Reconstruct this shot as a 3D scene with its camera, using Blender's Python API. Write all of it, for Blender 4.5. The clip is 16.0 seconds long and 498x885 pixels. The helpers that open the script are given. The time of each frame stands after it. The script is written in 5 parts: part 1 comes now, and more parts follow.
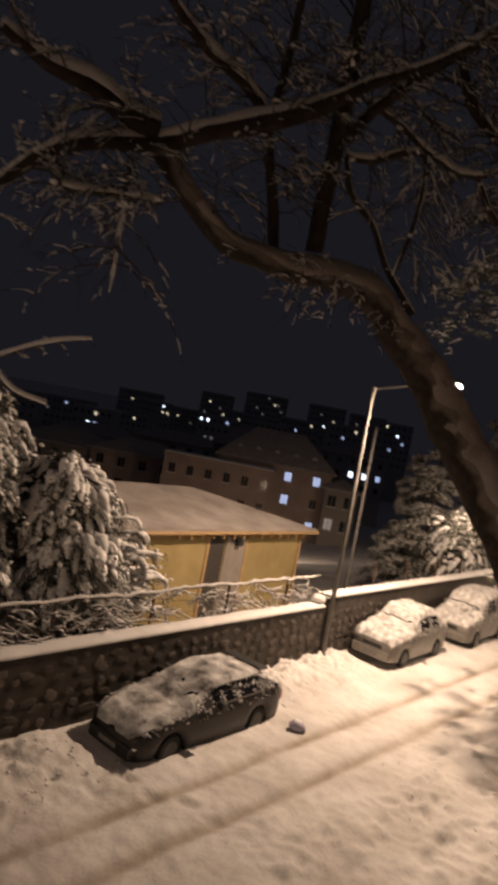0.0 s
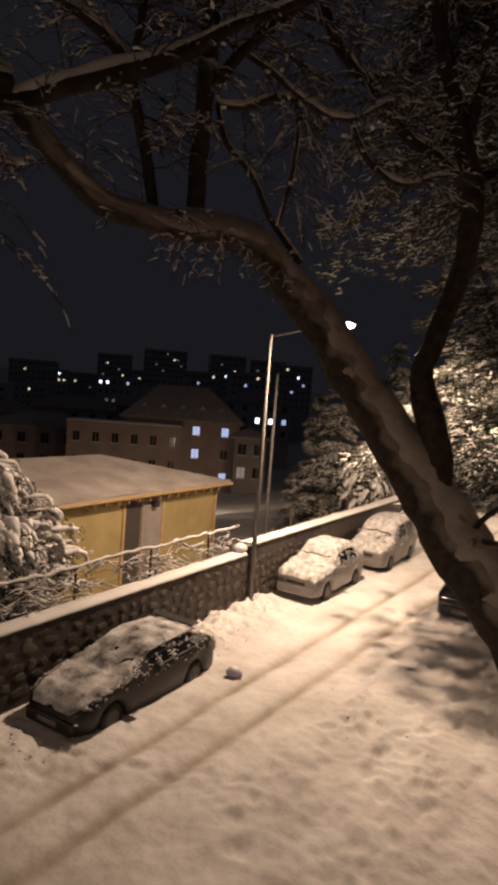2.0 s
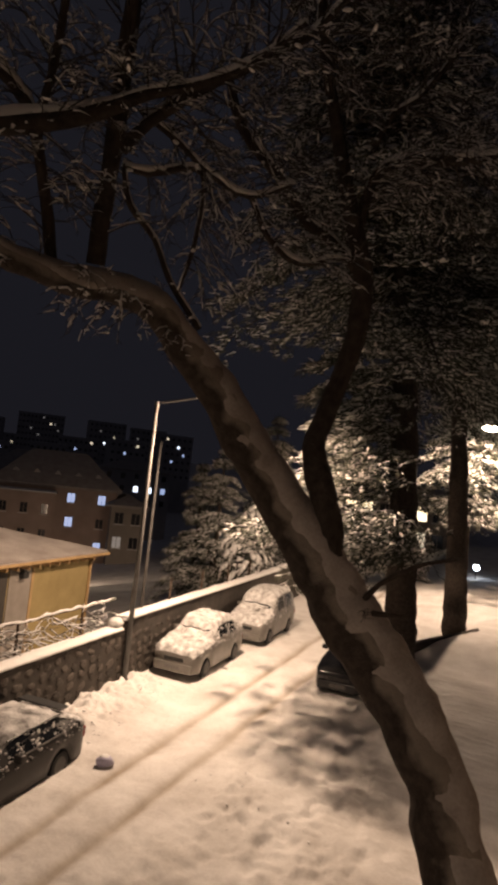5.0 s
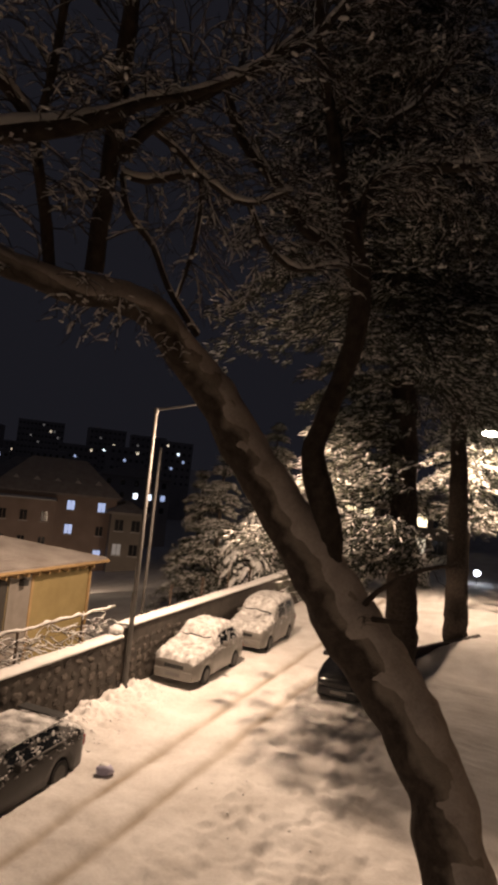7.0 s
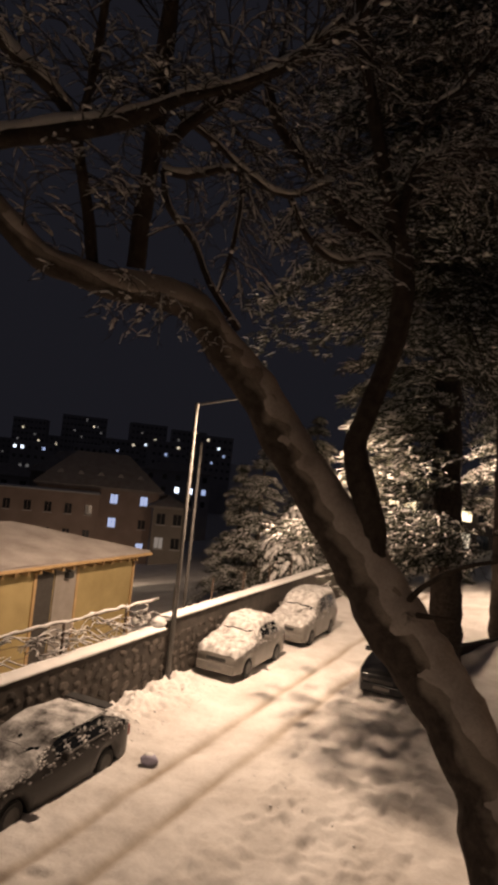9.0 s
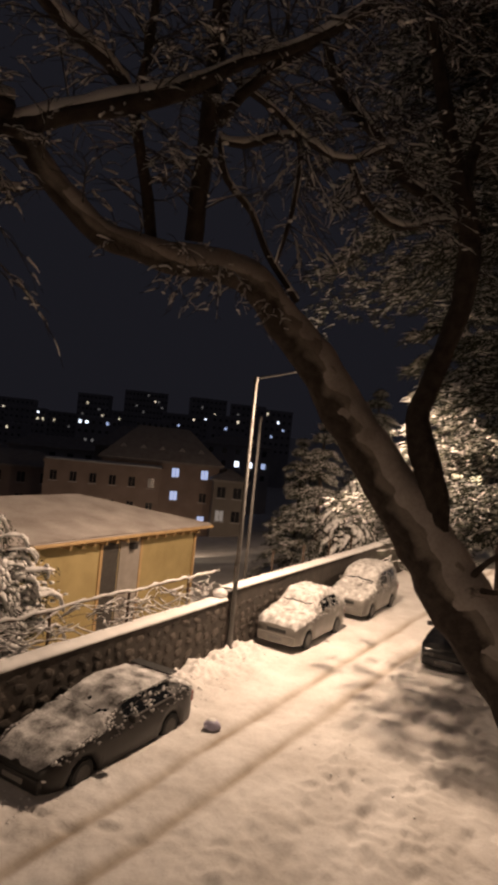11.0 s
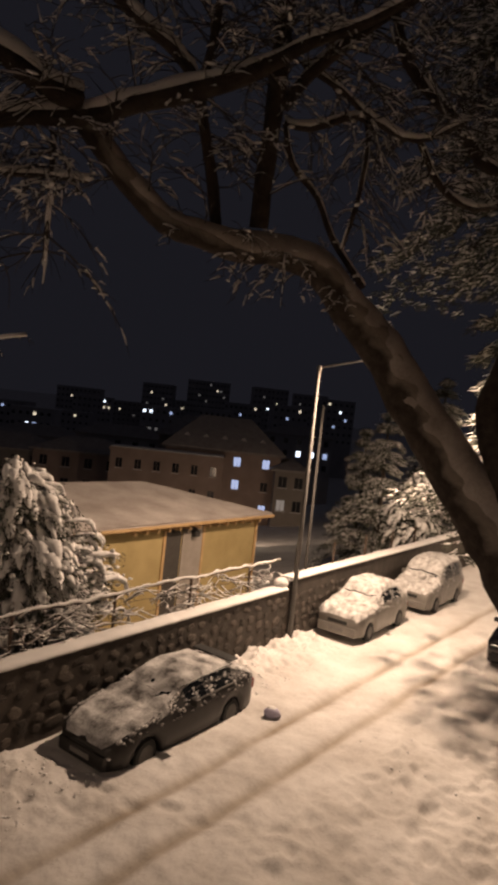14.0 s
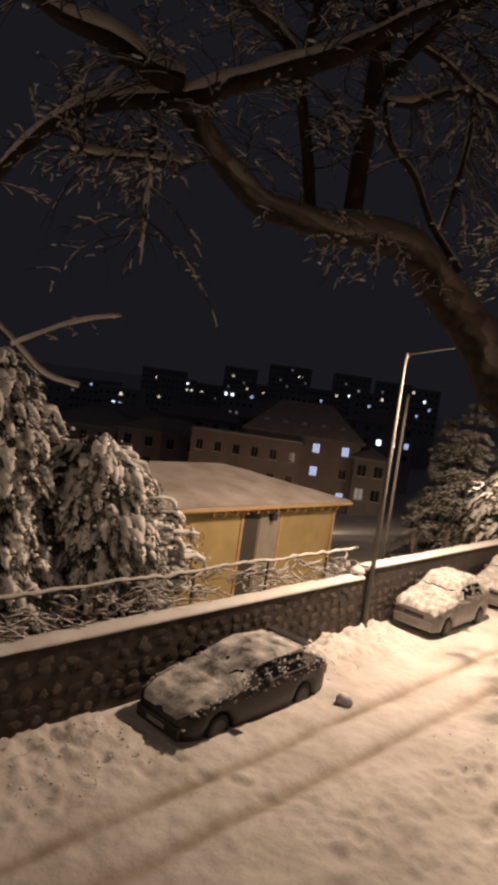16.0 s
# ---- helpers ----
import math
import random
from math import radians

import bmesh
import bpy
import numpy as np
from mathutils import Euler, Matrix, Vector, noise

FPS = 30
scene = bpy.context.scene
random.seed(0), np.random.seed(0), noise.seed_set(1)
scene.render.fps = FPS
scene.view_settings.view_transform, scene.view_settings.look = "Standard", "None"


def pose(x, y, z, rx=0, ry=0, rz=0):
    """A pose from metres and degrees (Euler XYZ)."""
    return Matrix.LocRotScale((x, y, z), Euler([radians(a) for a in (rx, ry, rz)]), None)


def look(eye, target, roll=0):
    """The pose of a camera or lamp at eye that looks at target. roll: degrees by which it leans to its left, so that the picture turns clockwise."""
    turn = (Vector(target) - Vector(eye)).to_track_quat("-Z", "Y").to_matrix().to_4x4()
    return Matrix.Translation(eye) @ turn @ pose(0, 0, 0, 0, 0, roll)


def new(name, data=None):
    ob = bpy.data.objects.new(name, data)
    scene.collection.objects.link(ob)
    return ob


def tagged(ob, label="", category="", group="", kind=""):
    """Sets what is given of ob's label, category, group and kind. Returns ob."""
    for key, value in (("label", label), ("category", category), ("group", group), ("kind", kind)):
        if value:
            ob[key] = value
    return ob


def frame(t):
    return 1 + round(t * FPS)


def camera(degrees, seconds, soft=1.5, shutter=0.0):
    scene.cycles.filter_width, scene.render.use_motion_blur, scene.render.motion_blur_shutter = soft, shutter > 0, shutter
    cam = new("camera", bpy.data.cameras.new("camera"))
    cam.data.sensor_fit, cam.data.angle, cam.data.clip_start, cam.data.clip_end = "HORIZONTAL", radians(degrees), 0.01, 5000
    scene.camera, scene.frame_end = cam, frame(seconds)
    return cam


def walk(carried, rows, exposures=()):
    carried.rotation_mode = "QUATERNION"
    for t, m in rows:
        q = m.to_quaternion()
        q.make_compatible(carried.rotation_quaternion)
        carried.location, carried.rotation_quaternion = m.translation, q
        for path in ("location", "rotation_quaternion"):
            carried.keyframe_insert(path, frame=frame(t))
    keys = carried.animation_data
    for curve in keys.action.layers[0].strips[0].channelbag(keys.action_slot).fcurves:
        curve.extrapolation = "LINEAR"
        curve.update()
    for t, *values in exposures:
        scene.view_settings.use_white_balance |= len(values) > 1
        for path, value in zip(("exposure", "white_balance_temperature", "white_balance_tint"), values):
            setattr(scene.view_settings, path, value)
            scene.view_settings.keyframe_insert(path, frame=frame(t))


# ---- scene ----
from collections import defaultdict

# ---- camera and walk ----
cam = camera(43.1, 16.0, soft=4.0, shutter=0.5)
PATH = [
    (0, (0.359, -0.633, 6.636), (1.882, 0.663, 6.599), 10.8),
    (0.5, (0.51, -0.468, 6.675), (2.098, 0.741, 6.551), 9.4),
    (1, (0.47, -0.523, 6.671), (1.96, 0.79, 6.433), 7.4),
    (1.5, (0.52, -0.544, 6.626), (2.069, 0.691, 6.354), 5.4),
    (2, (0.38, -0.604, 6.733), (2.081, 0.437, 6.586), 4.4),
    (2.5, (0.391, -0.47, 6.705), (2.095, 0.558, 6.51), 5.4),
    (3, (0.575, -0.248, 6.614), (2.36, 0.623, 6.385), 3.2),
    (3.5, (0.589, -0.272, 6.675), (2.414, 0.54, 6.604), 3.5),
    (4, (0.477, -0.346, 6.67), (2.347, 0.36, 6.747), 5.7),
    (6.5, (0.487, -0.375, 6.669), (2.345, 0.354, 6.799), 6.3),
    (7, (0.484, -0.378, 6.667), (2.345, 0.344, 6.797), 6.1),
    (7.5, (0.503, -0.377, 6.678), (2.356, 0.364, 6.804), 5.9),
    (8, (0.49, -0.381, 6.675), (2.333, 0.388, 6.786), 5.6),
    (8.5, (0.501, -0.374, 6.665), (2.338, 0.409, 6.775), 5.8),
    (9, (0.494, -0.355, 6.669), (2.308, 0.482, 6.767), 6.0),
    (9.5, (0.48, -0.378, 6.67), (2.275, 0.497, 6.777), 6.6),
    (10, (0.491, -0.372, 6.669), (2.267, 0.545, 6.73), 6.1),
    (12.5, (0.515, -0.329, 6.651), (2.189, 0.764, 6.64), 6.2),
    (13, (0.519, -0.326, 6.656), (2.174, 0.796, 6.644), 5.9),
    (13.5, (0.519, -0.322, 6.651), (2.169, 0.807, 6.616), 5.9),
    (14, (0.534, -0.315, 6.648), (2.164, 0.841, 6.592), 6.2),
    (14.5, (0.53, -0.289, 6.637), (2.126, 0.913, 6.544), 6.2),
    (15, (0.513, -0.285, 6.632), (2.084, 0.949, 6.525), 6.5),
    (15.5, (0.497, -0.279, 6.626), (2.017, 1.016, 6.513), 7.5),
    (16, (0.488, -0.277, 6.619), (1.964, 1.066, 6.486), 8.0),
]
walk(cam, [(t, look(eye, target, roll)) for t, eye, target, roll in PATH], [(0.0, 0.0), (16.0, 0.0)])

# ---- world and lights ----
world = bpy.data.worlds.new("night_sky")
scene.world = world
world.use_nodes = True
wn = world.node_tree
wn.nodes["Background"].inputs["Color"].default_value = (0.0095, 0.0092, 0.0125, 1)
wn.nodes["Background"].inputs["Strength"].default_value = 1.0

WARM = (1.0, 0.70, 0.49)
LAMP_A = Vector((19.2, 7.62, 9.22))
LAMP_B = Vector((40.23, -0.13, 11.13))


# Unseen fill lamp, added behind the viewer for the trunk's near side.
FILL_C = Vector((-15.0, 6.2, 9.6))
# Fill lamp added out of sight behind the yellow house for the blocks.
FILL_D = Vector((42.0, 31.0, -1.2))


def street_or_fill_light(name, place, watts, color, radius=0.2, cone=168, blend=0.45, aim=None):
    data = bpy.data.lights.new(name, "SPOT")
    data.energy, data.color, data.shadow_soft_size = watts, color, radius
    data.spot_size, data.spot_blend = radians(cone), blend
    ob = new(name, data)
    ob.location = Vector(place) - Vector((0, 0, 0.1))
    if aim:
        ob.matrix_basis = look(ob.location, aim)
    return ob


street_or_fill_light("street_or_fill_glow", LAMP_A, 6200, WARM, cone=174, blend=0.35)
street_or_fill_light("street_or_fill_glow", LAMP_B, 7500, WARM, cone=176, blend=0.3)
# Added fill on trunk and limbs; no such lamp is in view.
street_or_fill_light("street_or_fill_glow", FILL_C, 2450, WARM, cone=178, blend=0.2)
# Added fill, aimed at the fronts of the salmon blocks.
street_or_fill_light("street_or_fill_glow", FILL_D, 1250, WARM, cone=150, blend=0.3, aim=(64, 45, 3))


# ---- materials ----
def material(name, color, rough=0.7, metal=0.0, color2=None, scale=6.0, fine=60.0, bump=0.15, detail=6.0, spec=0.5, random_tint=0.0):
    m = bpy.data.materials.new(name)
    m.use_nodes = True
    nt = m.node_tree
    b = nt.nodes["Principled BSDF"]
    b.inputs["Roughness"].default_value, b.inputs["Metallic"].default_value = rough, metal
    b.inputs["Specular IOR Level"].default_value = spec
    co = nt.nodes.new("ShaderNodeTexCoord")
    big = nt.nodes.new("ShaderNodeTexNoise")
    big.inputs["Scale"].default_value, big.inputs["Detail"].default_value = scale, detail
    small = nt.nodes.new("ShaderNodeTexNoise")
    small.inputs["Scale"].default_value, small.inputs["Detail"].default_value = fine, 3.0
    for n in (big, small):
        nt.links.new(co.outputs["Object"], n.inputs["Vector"])
    mix = nt.nodes.new("ShaderNodeMix")
    mix.data_type = "RGBA"
    c2 = color2 or tuple(v * 0.72 for v in color)
    mix.inputs[6].default_value, mix.inputs[7].default_value = (*color, 1), (*c2, 1)
    add = nt.nodes.new("ShaderNodeMath")
    add.operation = "MULTIPLY_ADD"
    add.inputs[1].default_value = 0.35
    nt.links.new(small.outputs["Fac"], add.inputs[0])
    nt.links.new(big.outputs["Fac"], add.inputs[2])
    ramp = nt.nodes.new("ShaderNodeMapRange")
    ramp.inputs["From Min"].default_value, ramp.inputs["From Max"].default_value = 0.45, 0.9
    nt.links.new(add.outputs[0], ramp.inputs["Value"])
    nt.links.new(ramp.outputs["Result"], mix.inputs[0])
    out = mix.outputs[2]
    if random_tint:
        info = nt.nodes.new("ShaderNodeObjectInfo")
        hsv = nt.nodes.new("ShaderNodeHueSaturation")
        rng = nt.nodes.new("ShaderNodeMapRange")
        rng.inputs["To Min"].default_value, rng.inputs["To Max"].default_value = 1 - random_tint, 1 + random_tint
        nt.links.new(info.outputs["Random"], rng.inputs["Value"])
        nt.links.new(rng.outputs["Result"], hsv.inputs["Value"])
        nt.links.new(out, hsv.inputs["Color"])
        out = hsv.outputs["Color"]
    nt.links.new(out, b.inputs["Base Color"])
    if bump:
        bm_ = nt.nodes.new("ShaderNodeBump")
        bm_.inputs["Strength"].default_value, bm_.inputs["Distance"].default_value = bump, 0.03
        nt.links.new(add.outputs[0], bm_.inputs["Height"])
        nt.links.new(bm_.outputs["Normal"], b.inputs["Normal"])
    return m


def glowing(name, color, strength):
    m = bpy.data.materials.new(name)
    m.use_nodes = True
    b = m.node_tree.nodes["Principled BSDF"]
    b.inputs["Base Color"].default_value = (0.8, 0.8, 0.8, 1)
    b.inputs["Emission Color"].default_value = (*color, 1)
    b.inputs["Emission Strength"].default_value = strength
    return m


SNOW = material("snow", (0.82, 0.81, 0.80), 0.75, color2=(0.70, 0.69, 0.68), scale=1.3, fine=22, bump=0.35, spec=0.2)
SNOW_THIN = material("thin_roof_snow", (0.50, 0.46, 0.43), 0.8, color2=(0.30, 0.265, 0.24), scale=0.8, fine=14, bump=0.4, spec=0.2)
SNOW_CRUST = material("crusted_bark_snow", (0.43, 0.39, 0.36), 0.85, color2=(0.28, 0.245, 0.22), scale=3.5, fine=28, bump=0.5, spec=0.2)
SNOW_OLD = material("snow_on_cars", (0.80, 0.79, 0.78), 0.75, color2=(0.055, 0.05, 0.047), scale=2.6, fine=24, bump=1.0, spec=0.2)
SNOW_CAR = material("lumpy_car_snow", (0.76, 0.75, 0.74), 0.75, color2=(0.27, 0.255, 0.24), scale=5, fine=22, bump=1.0, spec=0.2)
SNOW_GROUND = material("trodden_snow", (0.80, 0.78, 0.76), 0.8, color2=(0.58, 0.55, 0.52), scale=0.9, fine=13, bump=1.0, spec=0.2)
gt = SNOW_GROUND.node_tree
worn = gt.nodes.new("ShaderNodeAttribute")
worn.attribute_name = "wear"
pack = gt.nodes.new("ShaderNodeMix")
pack.data_type = "RGBA"
pack.inputs[7].default_value = (0.36, 0.30, 0.235, 1)
shade_in = gt.nodes["Principled BSDF"].inputs["Base Color"]
gt.links.new(shade_in.links[0].from_socket, pack.inputs[6])
gt.links.new(worn.outputs["Fac"], pack.inputs[0])
gt.links.new(pack.outputs[2], shade_in)
BARK = material("bark", (0.075, 0.06, 0.05), 0.9, color2=(0.03, 0.024, 0.02), scale=9, fine=45, bump=0.9, spec=0.2)
NEEDLES = material("conifer_needles", (0.065, 0.068, 0.042), 0.75, color2=(0.032, 0.036, 0.024), scale=3, fine=30, bump=0.2)
TRUNK_BARK = material("weathered_trunk_bark", (0.075, 0.06, 0.05), 0.9, color2=(0.03, 0.024, 0.02), scale=9, fine=45, bump=0.9, spec=0.2)


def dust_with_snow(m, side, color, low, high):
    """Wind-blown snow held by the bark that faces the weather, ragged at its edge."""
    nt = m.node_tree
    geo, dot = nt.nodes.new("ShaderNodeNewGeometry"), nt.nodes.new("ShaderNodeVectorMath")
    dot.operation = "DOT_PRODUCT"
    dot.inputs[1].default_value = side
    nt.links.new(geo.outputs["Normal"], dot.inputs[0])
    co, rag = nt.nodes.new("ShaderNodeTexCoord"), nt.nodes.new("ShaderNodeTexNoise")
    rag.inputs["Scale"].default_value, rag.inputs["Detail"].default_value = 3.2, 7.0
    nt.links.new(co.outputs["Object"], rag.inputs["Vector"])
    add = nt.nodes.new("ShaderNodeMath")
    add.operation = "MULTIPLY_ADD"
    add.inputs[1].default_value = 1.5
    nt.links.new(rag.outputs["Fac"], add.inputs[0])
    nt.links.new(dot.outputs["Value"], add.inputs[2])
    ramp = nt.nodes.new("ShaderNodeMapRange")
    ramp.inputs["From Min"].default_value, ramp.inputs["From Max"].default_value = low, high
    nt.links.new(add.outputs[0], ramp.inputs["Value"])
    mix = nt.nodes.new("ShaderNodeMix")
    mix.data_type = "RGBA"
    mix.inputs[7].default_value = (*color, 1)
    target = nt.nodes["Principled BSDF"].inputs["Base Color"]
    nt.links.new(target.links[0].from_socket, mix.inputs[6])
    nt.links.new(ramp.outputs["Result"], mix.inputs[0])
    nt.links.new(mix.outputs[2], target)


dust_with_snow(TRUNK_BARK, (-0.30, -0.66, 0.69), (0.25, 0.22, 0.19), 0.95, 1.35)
TWIG = material("twig_bark", (0.05, 0.04, 0.032), 0.85, scale=8, fine=60)
STONE = material("field_stone", (0.105, 0.088, 0.073), 0.9, color2=(0.052, 0.044, 0.038), scale=7, fine=34, bump=0.9, random_tint=0.5)
MORTAR = material("wall_mortar", (0.07, 0.058, 0.048), 0.95, color2=(0.036, 0.03, 0.026), scale=2.5, fine=25, bump=0.7)
GALV = material("galvanised_steel", (0.14, 0.132, 0.125), 0.7, 0.0, scale=3, fine=40, bump=0.05)
RUST = material("rusty_iron", (0.11, 0.075, 0.055), 0.8, 0.3, scale=10, fine=60)
YELLOW = material("yellow_render", (0.35, 0.275, 0.125), 0.85, color2=(0.26, 0.20, 0.085), scale=1.2, fine=25, bump=0.15)
PINK = material("salmon_render", (0.42, 0.32, 0.27), 0.85, scale=0.5, fine=10, bump=0.1)
GREYWALL = material("grey_render", (0.34, 0.30, 0.26), 0.85, scale=0.5, fine=10, bump=0.1)
# Walls set pale; the colour stands in for haze over the far town.
HAZEWALL = material("hazed_facade", (0.50, 0.47, 0.46), 0.9, scale=0.2, fine=3, bump=0.0)
TILE = material("roof_tile_under_snow", (0.42, 0.38, 0.35), 0.8, color2=(0.30, 0.26, 0.23), scale=1.5, fine=20, bump=0.3)
DOORGREY = material("grey_metal_door", (0.30, 0.27, 0.24), 0.5, scale=2, fine=30, bump=0.05)
TIMBER = material("eave_timber", (0.45, 0.30, 0.14), 0.7, scale=3, fine=50)
DARK = material("dark_plastic", (0.03, 0.03, 0.03), 0.5, scale=8, fine=60, bump=0.05)
TYRE = material("tyre_rubber", (0.025, 0.025, 0.025), 0.85, scale=10, fine=80)
GLASS_CAR = material("dark_car_glass", (0.015, 0.017, 0.02), 0.12, scale=4, fine=30, bump=0.0)
GLASS_DARK = material("unlit_window_glass", (0.03, 0.03, 0.035), 0.15, scale=1, fine=10, bump=0.0)
CHROME = material("headlamp_chrome", (0.75, 0.75, 0.75), 0.18, 0.9, scale=4, fine=30, bump=0.0)
BAG = material("lilac_plastic_bag", (0.50, 0.47, 0.62), 0.5, scale=6, fine=30, bump=0.3)
LAMP_GLOW = glowing("street_lamp_glass", (1.0, 0.83, 0.58), 60.0)
WIN_BLUE = glowing("cool_lit_window", (0.50, 0.62, 1.0), 0.75)
WIN_COOL = glowing("bright_cool_lamp", (0.75, 0.85, 1.0), 2.5)
WIN_WARM = glowing("warm_lit_window", (1.0, 0.84, 0.62), 0.9)
GLOBE = glowing("cool_lamp_globe", (0.80, 0.88, 1.0), 14.0)
HALL = glowing("bright_warm_window", (1.0, 0.80, 0.50), 3.0)
WIN_DIM = glowing("dim_lit_window", (0.8, 0.75, 0.72), 0.12)


# ---- mesh helpers ----
def mesh_object(name, verts, faces, mat, parent=None, smooth=False):
    me = bpy.data.meshes.new(name)
    me.from_pydata(verts, [], faces)
    me.materials.append(mat)
    if smooth:
        me.shade_smooth()
    ob = new(name, me)
    if parent:
        ob.parent = parent
    return ob


def part(name, bm, mat, parent=None, label="", smooth=False):
    me = bpy.data.meshes.new(name)
    bmesh.ops.recalc_face_normals(bm, faces=bm.faces)
    bm.to_mesh(me)
    bm.free()
    me.materials.append(mat)
    if smooth:
        me.shade_smooth()
    ob = new(name, me)
    if parent:
        ob.parent = parent
    return tagged(ob, label)


def thing(name, place, label, category, group="", rz=0.0, kind=""):
    ob = new(name)
    ob.matrix_basis = pose(*place, 0, 0, rz)
    return tagged(ob, label, category, group, kind)


def box(bm, lo, hi, bevel=0.0):
    c, s = [(a + b) / 2 for a, b in zip(lo, hi)], [abs(b - a) for a, b in zip(lo, hi)]
    r = bmesh.ops.create_cube(bm, size=1, matrix=Matrix.Translation(c) @ Matrix.Diagonal((*s, 1)))
    if bevel:
        edges = list({e for v in r["verts"] for e in v.link_edges})
        bmesh.ops.bevel(bm, geom=edges, offset=bevel, segments=2, affect="EDGES", profile=0.6)
    return bm


def box_part(name, lo, hi, mat, parent=None, bevel=0.01, label=""):
    return part(name, box(bmesh.new(), lo, hi, bevel), mat, parent, label)


def rod(bm, a, b, r1, r2=None, seg=10):
    a, b = Vector(a), Vector(b)
    m = Matrix.Translation((a + b) / 2) @ (b - a).to_track_quat("Z", "Y").to_matrix().to_4x4()
    bmesh.ops.create_cone(bm, cap_ends=True, segments=seg, radius1=r1, radius2=r1 if r2 is None else r2, depth=(b - a).length, matrix=m)
    return bm


def spline(points, step):
    """A smooth run of (place, radius) through points of x, y, z, r."""
    p = [np.array(q, float) for q in points]
    p = [2 * p[0] - p[1], *p, 2 * p[-1] - p[-2]]
    out = []
    for a, b, c, d in zip(p, p[1:], p[2:], p[3:]):
        n = max(2, int(math.dist(b[:3], c[:3]) / step))
        t = (np.arange(n) / n)[:, None]
        out.append(0.5 * (2 * b + (c - a) * t + (2 * a - 5 * b + 4 * c - d) * t * t + (3 * b - a - 3 * c + d) * t ** 3))
    return np.concatenate([*out, p[-2][None]])


def tube(run, seg=10, wobble=0.0, rng=None, lift=0.0, flat=1.0, freq=3.0, widen=1.0):
    """Rings round a run of x, y, z, r as verts and faces; lift and flat turn it into the snow that lies on it."""
    run = np.asarray(run, float)
    n = len(run)
    d = np.empty((n, 3))
    d[1:-1] = run[2:, :3] - run[:-2, :3]
    d[0], d[-1] = run[1, :3] - run[0, :3], run[-1, :3] - run[-2, :3]
    d /= np.sqrt((d * d).sum(1, keepdims=True)) + 1e-9
    side = np.stack([d[:, 1], -d[:, 0], np.zeros(n)], 1)
    size = np.sqrt((side * side).sum(1))
    flatten = size < 0.15
    if flatten.any():
        side[flatten] = np.stack([-d[flatten, 2], np.zeros(flatten.sum()), d[flatten, 0]], 1)
        size = np.sqrt((side * side).sum(1))
    side /= size[:, None]
    if flatten.any():
        for i in range(1, n):
            v = side[i - 1] - d[i] * side[i - 1].dot(d[i])
            side[i] = v / (math.sqrt(v.dot(v)) + 1e-9)
    up = np.stack([side[:, 1] * d[:, 2] - side[:, 2] * d[:, 1], side[:, 2] * d[:, 0] - side[:, 0] * d[:, 2], side[:, 0] * d[:, 1] - side[:, 1] * d[:, 0]], 1)
    a = 2 * math.pi * np.arange(seg) / seg
    ca, sa = np.cos(a), np.sin(a)
    rr = np.repeat(run[:, 3:4], seg, 1)
    if wobble:
        rr = rr * np.array([[1 + wobble * noise.noise(Vector((p[0] * freq + u * 1.3, p[1] * freq + v * 1.3, p[2] * freq))) for u, v in zip(ca, sa)] for p in run])
    out = run[:, None, :3] + side[:, None, :] * (ca * rr * widen)[..., None] + up[:, None, :] * (sa * rr * flat)[..., None]
    out[..., 2] += lift * run[:, None, 3]
    ks = list(range(seg))
    faces = [(b + k, b + (k + 1) % seg, b + seg + (k + 1) % seg, b + seg + k) for b in range(0, (n - 1) * seg, seg) for k in ks]
    faces.append(tuple(range(seg - 1, -1, -1)))
    faces.append(tuple(range((n - 1) * seg, n * seg)))
    return out.reshape(-1, 3).tolist(), faces


def joined(pieces):
    verts, faces = [], []
    for v, f in pieces:
        o = len(verts)
        verts += list(v)
        faces += [tuple(i + o for i in q) for q in f]
    return verts, faces


def ico(sub=1):
    bm = bmesh.new()
    bmesh.ops.create_icosphere(bm, subdivisions=sub, radius=1)
    v = np.array([q.co for q in bm.verts])
    f = [tuple(q.index for q in face.verts) for face in bm.faces]
    bm.free()
    return v, f


ICO1, ICO2 = ico(1), ico(2)


def scattered(base, places, sizes, rng, rough=0.25, turn=True):
    """One joined mesh of many uneven copies of a base shape; sizes: (sx, sy, sz) each."""
    bv, bf = base
    verts, faces = [], []
    for p, s in zip(places, sizes):
        a = rng.uniform(0, 6.283)
        ca, sa = math.cos(a), math.sin(a)
        v = bv * (1 + rough * rng.uniform(-1, 1, (len(bv), 1))) * np.array(s)
        if turn:
            v = v @ np.array([[ca, sa, 0], [-sa, ca, 0], [0, 0, 1]])
        o = len(verts)
        verts += (v + np.array(p)).tolist()
        faces += [tuple(i + o for i in q) for q in bf]
    return verts, faces


def spikes(places, ways, lengths, widths, rng):
    """Thin blades from each place along its way: needles, twigs and their hoar."""
    p, d = np.array(places), np.array(ways)
    l, w = np.array(lengths)[:, None], np.array(widths)[:, None]
    d /= np.linalg.norm(d, axis=1, keepdims=True) + 1e-9
    s = np.cross(d, rng.normal(size=d.shape))
    s /= np.linalg.norm(s, axis=1, keepdims=True) + 1e-9
    u = np.cross(d, s)
    v = np.stack([p + s * w, p - s * w * 0.5 + u * w * 0.87, p - s * w * 0.5 - u * w * 0.87, p + d * l], 1).reshape(-1, 3)
    faces = [f for o in range(0, len(v), 4) for f in ((o, o + 1, o + 3), (o + 1, o + 2, o + 3), (o + 2, o, o + 3))]
    return v.tolist(), faces


